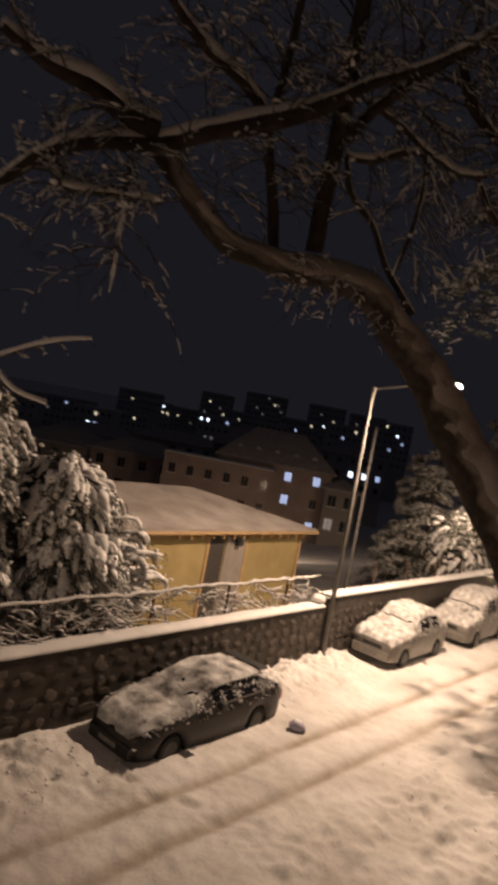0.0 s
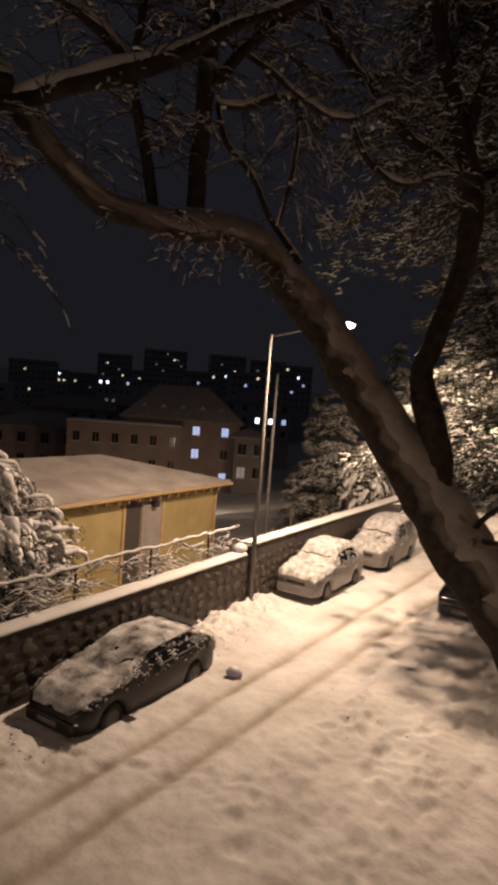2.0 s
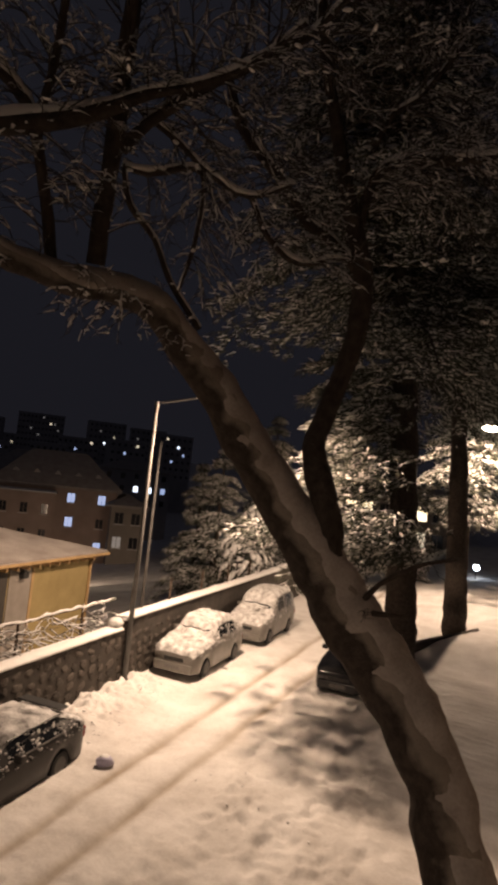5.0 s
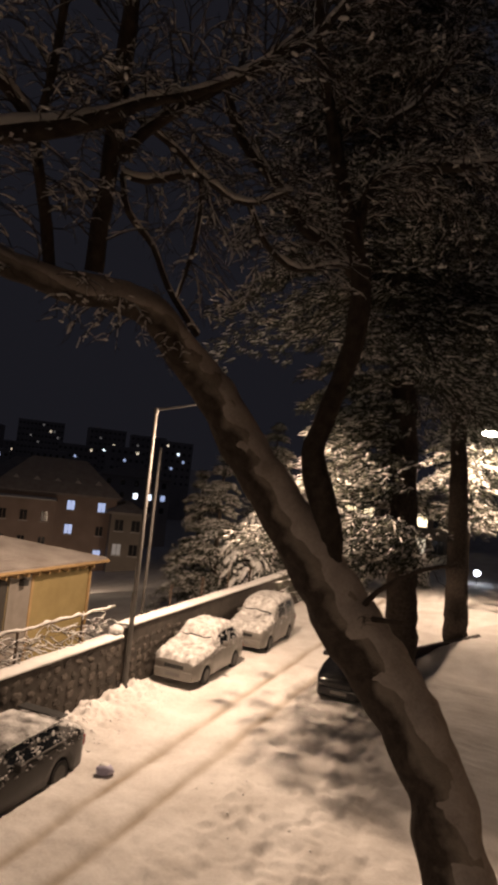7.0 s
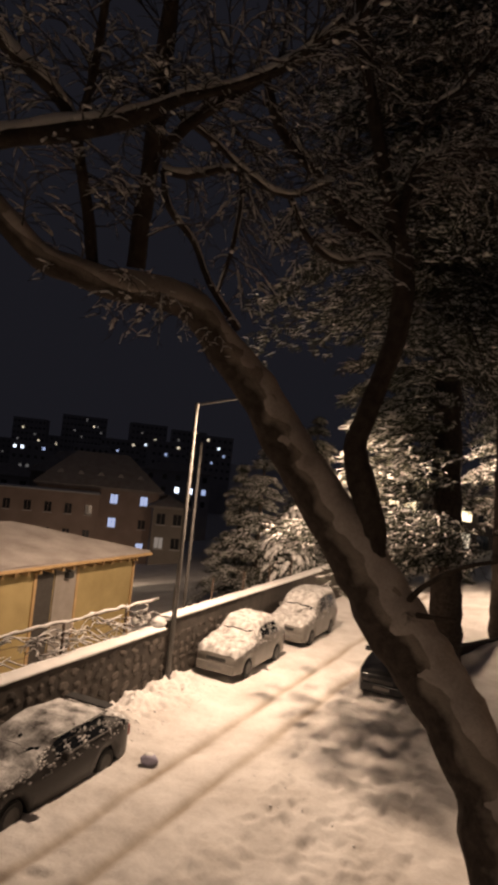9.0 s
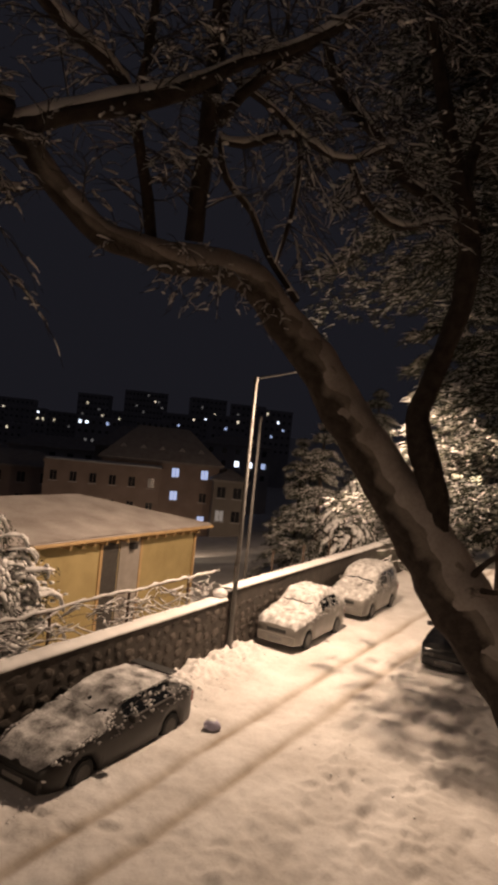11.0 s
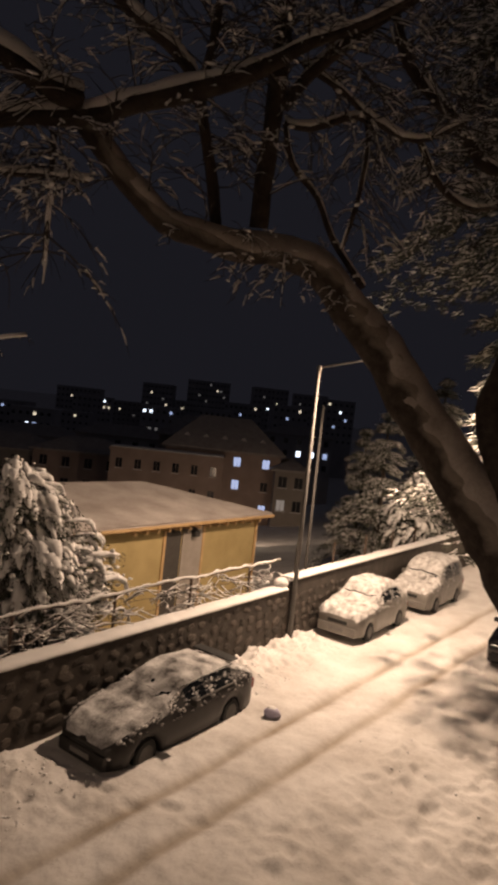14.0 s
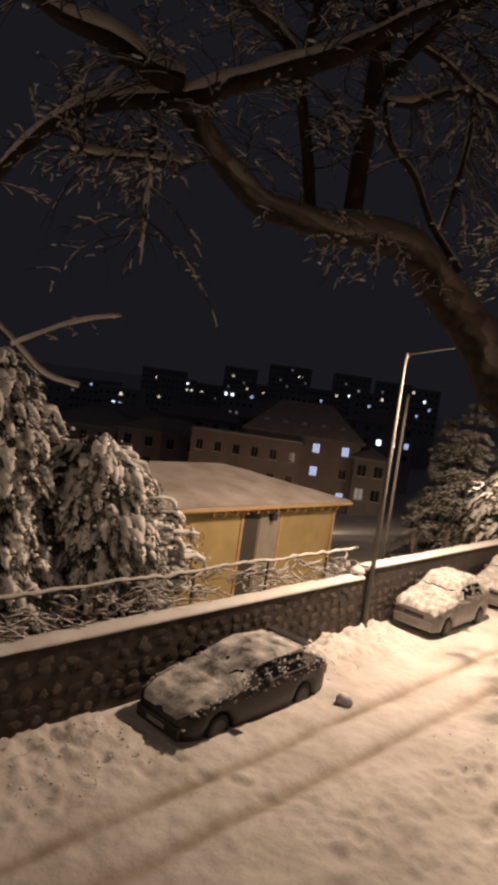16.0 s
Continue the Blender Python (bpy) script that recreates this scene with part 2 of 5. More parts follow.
# ---- ground ----
def RUTS(x):
    """The two tyre ruts: centre and half width."""
    return ((6.68 - 0.036 * (x - 11), 0.12), (5.62 - 0.055 * (x - 10), 0.12))


def rut_wear(x, y):
    w = 0.0
    if -20 < x < 45 and 4 < y < 8:
        for c0, wid in RUTS(x):
            c = c0 + 0.05 * noise.noise(Vector((x * 0.4, c0, 0)))
            w = max(w, math.exp(-(((y - c) / (wid * 1.15)) ** 2)) * (0.75 + 0.5 * noise.noise(Vector((x * 0.8, y * 4, 2)))))
    return min(1, max(0, w))


def footprints():
    """Trodden steps over the verge and a few in the street, kept by the square metre."""
    rng = np.random.default_rng(12)
    cells = defaultdict(list)
    for _ in range(26):
        x, y, a = rng.uniform(7.5, 21), rng.uniform(0.6, 4.9), rng.normal(0.0, 0.35) + (math.pi if rng.random() < 0.5 else 0)
        for k in range(rng.integers(4, 11)):
            side = 0.11 if k % 2 else -0.11
            px, py = x - side * math.sin(a), y + side * math.cos(a)
            cells[(math.floor(px), math.floor(py))].append((px, py, a, rng.uniform(0.025, 0.06), rng.uniform(0.8, 1.35)))
            a += rng.normal(0, 0.1)
            x, y = x + math.cos(a) * rng.uniform(0.5, 0.7), y + math.sin(a) * 0.6
    return cells


PRINTS = footprints()


def print_depth(x, y):
    deep = 0.0
    i, j = math.floor(x), math.floor(y)
    for di in (-1, 0, 1):
        for dj in (-1, 0, 1):
            for px, py, a, d, size in PRINTS.get((i + di, j + dj), ()):
                u = ((x - px) * math.cos(a) + (y - py) * math.sin(a)) / (0.19 * size)
                v = ((y - py) * math.cos(a) - (x - px) * math.sin(a)) / (0.10 * size)
                q = u * u + v * v
                if q < 4:
                    deep += d * (math.exp(-q * q) - 0.22 * math.exp(-(q - 2.2) ** 2))
    return min(deep, 0.13)


def ground_height(x, y):
    """The street, the verge before it, the slope behind the wall, the valley and the hill with the far town."""
    z = 0.0
    if y > 9.7:
        d = y - 9.7
        z = -0.5 - 0.16 * min(d, 70) - 0.02 * max(0, d - 70)
        z = max(z, -14) + max(0, math.hypot(x, y) - 190) * 0.03
    elif x > 27:
        z += min(1, (x - 27) / 3) * 0.5 * min(1, max(0, (3.2 - 0.35 * (x - 27)) - y) / 1.0)
        z += 0.045 * max(0, x - 34) * min(1, max(0, 6 - y) / 4)
        z = min(z, 4)
    if -6 < x < 60 and y < 9.6:
        q = Vector((x, y, 0))
        near = min(1, max(0, (5.0 - y) / 0.8))
        z += 0.05 * noise.noise(q * 0.7) + 0.025 * noise.noise(q * 2.3) + 0.016 * noise.noise(q * 5.5)
        rough = min(1, max(0, (9.2 - x) / 1.5)) * min(1, max(0, (y - 7.0) / 0.6)) + 0.45 * near
        z += rough * (0.06 * noise.noise(q * 3.1 + Vector((1, 5, 2))) + 0.04 * noise.noise(q * 6.4))
        z += near * (0.10 * noise.noise(q * 0.45 + Vector((7, 3, 0))) + 0.05 * noise.noise(Vector((x * 0.9, y * 3.0, 4))) + 0.12)
        z -= print_depth(x, y)
        z += 0.016 * noise.noise(q * 6.0 + Vector((3, 1, 8))) * (1 if y > 5 else 1.6)
        for c0, wid in RUTS(x):
            c = c0 + 0.05 * noise.noise(Vector((x * 0.4, c0, 0)))
            g = math.exp(-(((y - c) / wid) ** 2))
            r = math.exp(-(((abs(y - c) - 0.36) / 0.13) ** 2))
            z += -0.06 * g * (0.8 + 0.6 * noise.noise(q * 2)) + 0.022 * r * (1 + noise.noise(q * 3.3))
        heap = 0.0
        for x0, x1, hh, y0 in ((13.7, 19.0, 0.27, 7.9), (4.0, 8.3, 0.15, 8.0), (23.0, 25.0, 0.2, 8.2)):
            a = min(1, max(0, (x - x0) / 0.7)) * min(1, max(0, (x1 - x) / 0.7))
            heap = max(heap, a * hh * min(1, max(0, (y - y0) / 1.0)))
        z += heap * (0.75 + 0.7 * noise.noise(q * 1.7) + 0.55 * noise.noise(q * 4.2) + 0.35 * noise.noise(q * 6.8))
    return z


def grid_lines(lo, hi, fine, far_lo, far_hi):
    inner = list(np.arange(lo, hi, fine))
    out, s, v = [], fine, hi
    while v < far_hi:
        out.append(v)
        s *= 1.16
        v += s
    back, s, v = [], fine, lo
    while v > far_lo:
        s *= 1.16
        v -= s
        back.append(v)
    return back[::-1] + inner + out


def build_ground():
    xs, ys = grid_lines(4.5, 25.0, 0.07, -900, 1500), grid_lines(1.2, 9.8, 0.07, -900, 1500)
    verts = [(x, y, ground_height(x, y)) for y in ys for x in xs]
    n = len(xs)
    faces = [(j * n + i, j * n + i + 1, (j + 1) * n + i + 1, (j + 1) * n + i) for j in range(len(ys) - 1) for i in range(n - 1)]
    ob = mesh_object("ground", verts, faces, SNOW_GROUND, smooth=True)
    wear = ob.data.attributes.new("wear", "FLOAT", "POINT")
    wear.data.foreach_set("value", [rut_wear(v[0], v[1]) for v in verts])
    return tagged(ob, "snow-covered ground with rutted street and footprints", "ground", kind="structure")


build_ground()


def snow_crumbs():
    """Loose clods that fell from the wall and were kicked up on the verge."""
    rng = np.random.default_rng(14)
    places, sizes = [], []
    for x0, x1, y0, y1, n in ((4.5, 9.0, 7.6, 9.4, 200), (13.5, 18.8, 7.9, 9.4, 300), (12.0, 20.0, 2.0, 5.0, 60)):
        for _ in range(n):
            x, y, z = rng.uniform(x0, x1), rng.uniform(y0, y1), rng.uniform(0.010, 0.034) * rng.uniform(0.5, 1.2)
            places.append((x, y, ground_height(x, y) + z * 0.25))
            sizes.append((z * rng.uniform(0.9, 1.6), z, z * 0.5))
    ob = mesh_object("snow_clods", *scattered(ICO1, places, sizes, rng, 0.35), SNOW, None, True)
    return tagged(ob, "loose clods and crumbs of snow on the ground", "snow", kind="stuff")


snow_crumbs()

# ---- boundary wall ----
def wall_y(x):
    return 9.6 + (0.0016 * (x - 26) ** 2 if x > 26 else 0.0)


def wall_run(bm, x0, x1, top, depth=0.42):
    xs = np.arange(x0, x1 + 0.01, (x1 - x0) / max(1, round((x1 - x0) / 1.0)))
    rings = []
    for x in xs:
        y = wall_y(x)
        rings.append([bm.verts.new((x, y + 0.02, -0.3)), bm.verts.new((x, y, top)), bm.verts.new((x, y + depth, top)), bm.verts.new((x, y + depth, -1.6))])
    for a, b in zip(rings, rings[1:]):
        for k in range(4):
            bm.faces.new((a[k], b[k], b[(k + 1) % 4], a[(k + 1) % 4]))
    bm.faces.new(rings[0])
    bm.faces.new(rings[-1][::-1])


bm = bmesh.new()
wall_run(bm, -20, 17.55, 1.66)
wall_run(bm, 17.55, 46, 1.93)
wall = tagged(part("wall_street", bm, MORTAR), "rough stone boundary wall along the snowy street", "wall", kind="structure")


def snow_ridge(name, x0, x1, z, parent, rng):
    """The cap of snow along the wall, rounded and uneven, overhanging the street side a little."""
    verts, faces, seg = [], [], 9
    xs = np.arange(x0, x1, 0.12)
    for x in xs:
        y = wall_y(x)
        n1, n2 = noise.noise(Vector((x * 0.9, 3, 0))), noise.noise(Vector((x * 4, 8, 0)))
        h, w0 = 0.13 + 0.05 * n1 + 0.025 * n2, -0.05 - 0.03 * n2 - 0.03 * n1
        for k in range(seg):
            a = math.pi * k / (seg - 1)
            u = 0.5 - 0.5 * math.cos(a)
            verts.append((x, y + w0 + u * (0.52 + 0.04 * n1), z - 0.035 + h * math.sin(a) ** 0.55 + (0.05 * (0.5 - u) if k in (0,) else 0)))
    n = len(xs)
    for i in range(n - 1):
        for k in range(seg - 1):
            faces.append((i * seg + k, (i + 1) * seg + k, (i + 1) * seg + k + 1, i * seg + k + 1))
        faces.append((i * seg, i * seg + seg - 1, (i + 1) * seg + seg - 1, (i + 1) * seg))
    faces += [tuple(range(seg)), tuple(range((n - 1) * seg + seg - 1, (n - 1) * seg - 1, -1))]
    return mesh_object(name, verts, faces, SNOW, parent, True)


rng = np.random.default_rng(3)
snow_ridge("snow_cap", -20, 17.5, 1.67, wall, rng)
snow_ridge("snow_cap", 17.5, 46, 1.94, wall, rng)
tagged(mesh_object("snow_lump", *scattered(ICO2, [(17.4, 9.85, 1.86)], [(0.34, 0.26, 0.17)], rng, 0.1), SNOW, wall, True), "rounded lump of snow on the wall end")


# ---- street lamps ----
def street_lamp(base, height, head, label, bloom=1.0):
    base, head = Vector(base), Vector(head)
    lamp = thing("street_lamp", base, label, "street lamp", "street lamps")
    top = Vector((0, 0, height))
    h = head - base
    part("pole", rod(bmesh.new(), (0, 0, -0.6), top, 0.085, 0.05, 12), GALV, lamp, smooth=True)
    part("base_plate", rod(bmesh.new(), (0, 0, 0), (0, 0, 0.18), 0.15, 0.12, 12), GALV, lamp)
    part("arm", rod(bmesh.new(), top, h + Vector((0, 0, 0.1)), 0.035, 0.03, 8), GALV, lamp)
    part("collar", rod(bmesh.new(), top - Vector((0, 0, 0.12)), top + Vector((0, 0, 0.06)), 0.07, 0.07, 12), GALV, lamp)
    d = (h - top).normalized()
    bm = bmesh.new()
    box(bm, (-0.12, -0.34, 0.02), (0.12, 0.34, 0.14), 0.04)
    bmesh.ops.transform(bm, matrix=Matrix.Translation(h) @ Vector((d.x, d.y, 0)).to_track_quat("Y", "Z").to_matrix().to_4x4(), verts=bm.verts)
    part("lamp_head", bm, DARK, lamp)
    # Glass drawn oversize; its extra width stands in for the lamp's bloom.
    bm = bmesh.new()
    bmesh.ops.create_uvsphere(bm, u_segments=14, v_segments=8, radius=1, matrix=Matrix.Translation(h) @ Vector((d.x, d.y, 0)).to_track_quat("Y", "Z").to_matrix().to_4x4() @ Matrix.Diagonal((0.15 * bloom, 0.28 * bloom, 0.11 * bloom, 1)))
    glass = part("lamp_glass", bm, LAMP_GLOW, lamp, "glowing warm lamp glass", True)
    glass.visible_shadow = False
    return lamp


street_lamp((17.7, 9.5, 0), 8.65, LAMP_A, "tall grey steel street lamp by the wall, lit")
# Lamp and pole added out of view to carry the fill.
street_lamp((-15.0, 9.3, 0), 9.3, FILL_C, "tall grey steel street lamp added out of view as fill, lit")
# Made up and hidden; it holds the fill for the block fronts.
street_lamp((FILL_D.x, FILL_D.y + 2, -7), FILL_D.z + 6.7, FILL_D, "street lamp added out of sight down the slope as fill, lit")
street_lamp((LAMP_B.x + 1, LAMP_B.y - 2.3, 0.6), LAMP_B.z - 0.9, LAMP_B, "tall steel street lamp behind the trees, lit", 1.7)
# unlit slimmer pole behind the wall
mast = thing("utility_pole", (24.56, 13.0, -1.6), "slim grey utility pole behind the wall", "pole")
part("pole", rod(bmesh.new(), (0, 0, 0), (0.0, 0, 9.3), 0.075, 0.05, 10), GALV, mast, smooth=True)
part("cap", rod(bmesh.new(), (0, 0, 9.3), (0, 0, 9.4), 0.09, 0.06, 10), DARK, mast)


# ---- cars ----
RIM = material("dull_wheel_trim", (0.10, 0.095, 0.09), 0.6, 0.2, scale=12, fine=60)


def lerp(stations, x, k):
    return float(np.interp(x, [s[0] for s in stations], [s[k] for s in stations]))


def car(place, rz, stations, paint, label, snow, clear=(), wheel_r=0.31, seed=1, cover=None):
    """Stations along the length from the nose: x, half width, belt height, top height, half width at the top."""
    rng = np.random.default_rng(seed)
    ob = thing("car", place, label, "car", "parked cars", rz)
    L = stations[-1][0]
    hw = lambda x: lerp(stations, x, 1)
    belt = lambda x: lerp(stations, x, 2)
    top = lambda x: lerp(stations, x, 3)
    tw = lambda x: lerp(stations, x, 4)
    xs = np.linspace(0, L, 46)
    axles = (0.19 * L, 0.79 * L)

    def sill(x):
        z = 0.24
        for a in axles:
            if abs(x - a) < wheel_r + 0.05:
                z = max(z, math.sqrt((wheel_r + 0.05) ** 2 - (x - a) ** 2) + wheel_r)
        return z

    def section(x):
        w, b, t, n = hw(x), belt(x), top(x), tw(x)
        s = min(sill(x), b - 0.1)
        half = [(0.0, 0.2), (w * 0.9, min(0.2 if s < 0.3 else s, s)), (w * 0.985, s), (w, s + (b - s) * 0.45), (w * 0.985, b - 0.03), (w * 0.95, b), (w * 0.95 + (n - w * 0.95) * 0.5, b + (t - b) * 0.55), (n, t - 0.05 * (t - b > 0.1)), (n * 0.6, t), (0.0, t + 0.015)]
        return half

    verts, faces = [], []
    for x in xs:
        half = section(x)
        ring = [(x, -y, z) for y, z in half] + [(x, y, z) for y, z in half[-2:0:-1]]
        m = len(ring)
        o = len(verts)
        verts += ring
        if o:
            faces += [(o - m + k, o - m + (k + 1) % m, o + (k + 1) % m, o + k) for k in range(m)]
    faces += [tuple(range(m - 1, -1, -1)), tuple(range(len(verts) - m, len(verts)))]
    mesh_object("body", verts, faces, paint, ob, True)
    # side windows with a pillar between, set just proud of the cabin
    cab = [x for x in xs if top(x) - belt(x) > 0.12]
    c0, c1 = cab[0], cab[-1]
    spans = [(c0 + 0.34 * (c1 - c0) * 0.55, c0 + 0.47 * (c1 - c0)), (c0 + 0.51 * (c1 - c0), c0 + 0.80 * (c1 - c0))]
    for sgn in (-1, 1):
        for a, b in spans:
            vs, fs = [], []
            for x in np.linspace(a, b, 6):
                w, bb, t, n = hw(x) * 0.95, belt(x), top(x), tw(x)
                for f in (0.10, 0.80):
                    vs.append((x, sgn * (w + (n - w) * f * (0.93 if f < 0.5 else 1.02) + 0.012), bb + (t - bb) * f))
            fs = [(2 * i, 2 * i + 2, 2 * i + 3, 2 * i + 1) for i in range(5)]
            mesh_object("window", vs, fs, GLASS_CAR, ob)
    # windscreen and rear window
    for nm, a, b in (("windscreen", c0, c0 + 0.17 * (c1 - c0)), ("rear_window", c0 + 0.86 * (c1 - c0), c1)):
        vs = []
        for x in np.linspace(a, b, 6):
            for u in (-0.86, -0.4, 0, 0.4, 0.86):
                vs.append((x, u * tw(x), top(x) + 0.012 + 0.008 * (1 - u * u)))
        mesh_object(nm, vs, [(5 * i + k, 5 * i + k + 1, 5 * i + k + 6, 5 * i + k + 5) for i in range(5) for k in range(4)], GLASS_CAR, ob)
    # lights, mirrors, grille, bumper, plate, handles
    for sgn in (-1, 1):
        bm = bmesh.new()
        bmesh.ops.create_uvsphere(bm, u_segments=12, v_segments=8, radius=1, matrix=Matrix.Translation((0.10, sgn * hw(0.1) * 0.72, belt(0) - 0.12)) @ Matrix.Diagonal((0.10, 0.19, 0.085, 1)))
        part("headlight", bm, CHROME, ob, "clear headlight half under snow", True)
        bm = box(bmesh.new(), (L - 0.12, sgn * hw(L) * 0.96 - 0.07, belt(L) - 0.30), (L + 0.015, sgn * hw(L) * 0.96 + 0.07, belt(L) - 0.06), 0.03)
        part("tail_light", bm, material("tail_light_red", (0.25, 0.02, 0.02), 0.3), ob, "red tail light")
        mx = c0 + 0.22 * (c1 - c0)
        bm = box(bmesh.new(), (mx - 0.1, sgn * (hw(mx) + 0.1) - 0.1, belt(mx) + 0.02), (mx + 0.06, sgn * (hw(mx) + 0.1) + 0.1, belt(mx) + 0.17), 0.04)
        part("wing_mirror", bm, paint, ob)
        for a, b in spans:
            part("door_handle", box(bmesh.new(), (b - 0.2, sgn * hw(b) - 0.015, belt(b) - 0.16), (b - 0.02, sgn * hw(b) + 0.02, belt(b) - 0.125), 0.008), paint, ob)
            part("window_trim", rod(bmesh.new(), (a, sgn * (hw(a) * 0.95 + 0.02), belt(a) + 0.03), (b, sgn * (hw(b) * 0.95 + 0.02), belt(b) + 0.03), 0.014, seg=6), GALV, ob)
    part("bumper", box(bmesh.new(), (-0.06, -hw(0.05) * 0.97, 0.22), (0.12, hw(0.05) * 0.97, 0.50), 0.05), paint, ob)
    part("grille", box(bmesh.new(), (-0.02, -0.35, belt(0) - 0.17), (0.06, 0.35, belt(0) - 0.05), 0.02), DARK, ob, "dark front grille")
    part("rear_bumper", box(bmesh.new(), (L - 0.1, -hw(L) * 0.97, 0.25), (L + 0.06, hw(L) * 0.97, 0.52), 0.05), paint, ob)
    part("number_plate", box(bmesh.new(), (-0.085, -0.26, 0.33), (-0.065, 0.26, 0.43), 0.004), material("snowy_plate", (0.22, 0.21, 0.20), 0.7), ob)
    for a in axles:
        for sgn in (-1, 1):
            y = sgn * (hw(a) - 0.11)
            bm = bmesh.new()
            rod(bm, (a, y - 0.1, wheel_r), (a, y + 0.1, wheel_r), wheel_r, seg=24)
            bmesh.ops.bevel(bm, geom=[e for e in bm.edges if len(e.link_faces) == 2 and any(len(f.verts) > 4 for f in e.link_faces)], offset=0.03, segments=2, affect="EDGES")
            wheel = part("wheel", bm, TYRE, ob, "black tyre packed with snow")
            part("rim", rod(bmesh.new(), (a, y + sgn * 0.095, wheel_r), (a, y + sgn * 0.108, wheel_r), wheel_r * 0.62, seg=20), RIM, wheel)
    # lying snow: a thick uneven blanket on every face that looks up
    if snow > 0:
        for nm, xa, xb in (("hood_snow", 0.0, c0 + 0.10), ("roof_snow", c0 + 0.10, L)):
            nu = 26
            sx = np.arange(xa, xb, 0.055)
            vs, fs = [], []
            for x in sx:
                for k in range(nu + 1):
                    u = -1 + 2 * k / nu
                    w, n, b, t = hw(x) * 0.98, tw(x), belt(x), top(x)
                    wide = n + (w - n) * (0.25 if t - b > 0.12 else 1.0)
                    y = u * wide
                    q = Vector((x, y, seed))
                    edge = min(1, (1 - abs(u)) / 0.10) ** 0.5
                    steep = abs(top(min(x + 0.1, L)) - top(max(x - 0.1, 0))) / 0.2
                    th = snow * edge * (0.8 + 0.35 * noise.noise(q * 2.2) + 0.45 * noise.noise(q * 6.0) * (0.4 + steep))
                    th *= 1.0 if steep < 0.25 else 0.75 + 0.9 * noise.noise(q * 3.7)
                    end = min(1, (x - 0) / 0.08 + 0.2) * min(1, (L - x) / 0.08 + 0.2)
                    z = t - (0.05 if abs(u) > 0.9 else 0) + 0.012 * (1 - u * u)
                    vs.append((x, y, z + max(-0.03, th * end - 0.006)))
            m = len(sx)
            fs = [(i * (nu + 1) + k, (i + 1) * (nu + 1) + k, (i + 1) * (nu + 1) + k + 1, i * (nu + 1) + k + 1) for i in range(m - 1) for k in range(nu)]
            tagged(mesh_object(nm, vs, fs, cover or SNOW_OLD, ob, True), "thick uneven blanket of snow")
        # snow caught on the flanks and glass
        places, sizes = [], []
        for _ in range(420):
            x, sgn = rng.uniform(0.15, L - 0.1), rng.choice((-1, 1))
            f = rng.uniform(-0.3, 0.95)
            w, n, b, t = hw(x), tw(x), belt(x), top(x)
            if f > 0:
                p = (x, sgn * (w * 0.95 + (n - w * 0.95) * f), b + (t - b) * f)
            else:
                p = (x, sgn * w, b + f * (b - 0.4))
            places.append(p)
            s = rng.uniform(0.01, 0.042) * (1 if f > -0.1 else 0.55)
            sizes.append((s * 1.7, 0.022, s))
        tagged(mesh_object("clinging_snow", *scattered(ICO1, places, sizes, rng, 0.35, False), SNOW_OLD, ob, True), kind="stuff")
    return ob


# Dark paint; the shade on the near flank is put into its colour too.
CHARCOAL = material("charcoal_car_paint", (0.034, 0.031, 0.029), 0.4, 0.3, scale=3, fine=60, bump=0.02)
GREYPAINT = material("grey_beige_car_paint", (0.25, 0.235, 0.215), 0.40, 0.3, scale=3, fine=60, bump=0.02)
BLACKPAINT = material("black_car_paint", (0.02, 0.02, 0.022), 0.22, 0.0, scale=3, fine=60, bump=0.01)
HATCH = [(0.0, 0.60, 0.58, 0.60, 0.52), (0.12, 0.74, 0.68, 0.70, 0.66), (0.35, 0.83, 0.78, 0.80, 0.74), (0.9, 0.86, 0.90, 0.92, 0.78), (1.25, 0.87, 0.94, 0.98, 0.74), (2.05, 0.88, 0.95, 1.33, 0.60), (2.6, 0.88, 0.96, 1.40, 0.60), (3.5, 0.87, 0.97, 1.34, 0.58), (4.1, 0.85, 1.00, 1.15, 0.62), (4.35, 0.82, 0.98, 1.04, 0.66), (4.5, 0.74, 0.9, 0.93, 0.60)]
SEDAN = [(0.0, 0.68, 0.68, 0.70, 0.60), (0.25, 0.80, 0.80, 0.82, 0.72), (0.95, 0.83, 0.92, 0.94, 0.74), (1.25, 0.84, 0.95, 1.00, 0.70), (1.9, 0.84, 0.97, 1.42, 0.58), (2.5, 0.84, 0.98, 1.47, 0.58), (3.1, 0.84, 0.98, 1.40, 0.56), (3.65, 0.83, 0.98, 1.06, 0.64), (4.15, 0.80, 0.95, 1.0, 0.68), (4.3, 0.74, 0.86, 0.9, 0.62)]
SUPERMINI = [(0.0, 0.68, 0.72, 0.76, 0.60), (0.25, 0.82, 0.86, 0.89, 0.74), (0.95, 0.86, 0.98, 1.01, 0.76), (1.2, 0.87, 1.02, 1.08, 0.72), (1.8, 0.87, 1.04, 1.48, 0.62), (2.4, 0.87, 1.05, 1.56, 0.62), (3.1, 0.87, 1.05, 1.52, 0.60), (3.7, 0.86, 1.04, 1.2, 0.66), (4.0, 0.82, 1.0, 1.05, 0.68), (4.1, 0.76, 0.9, 0.95, 0.62)]
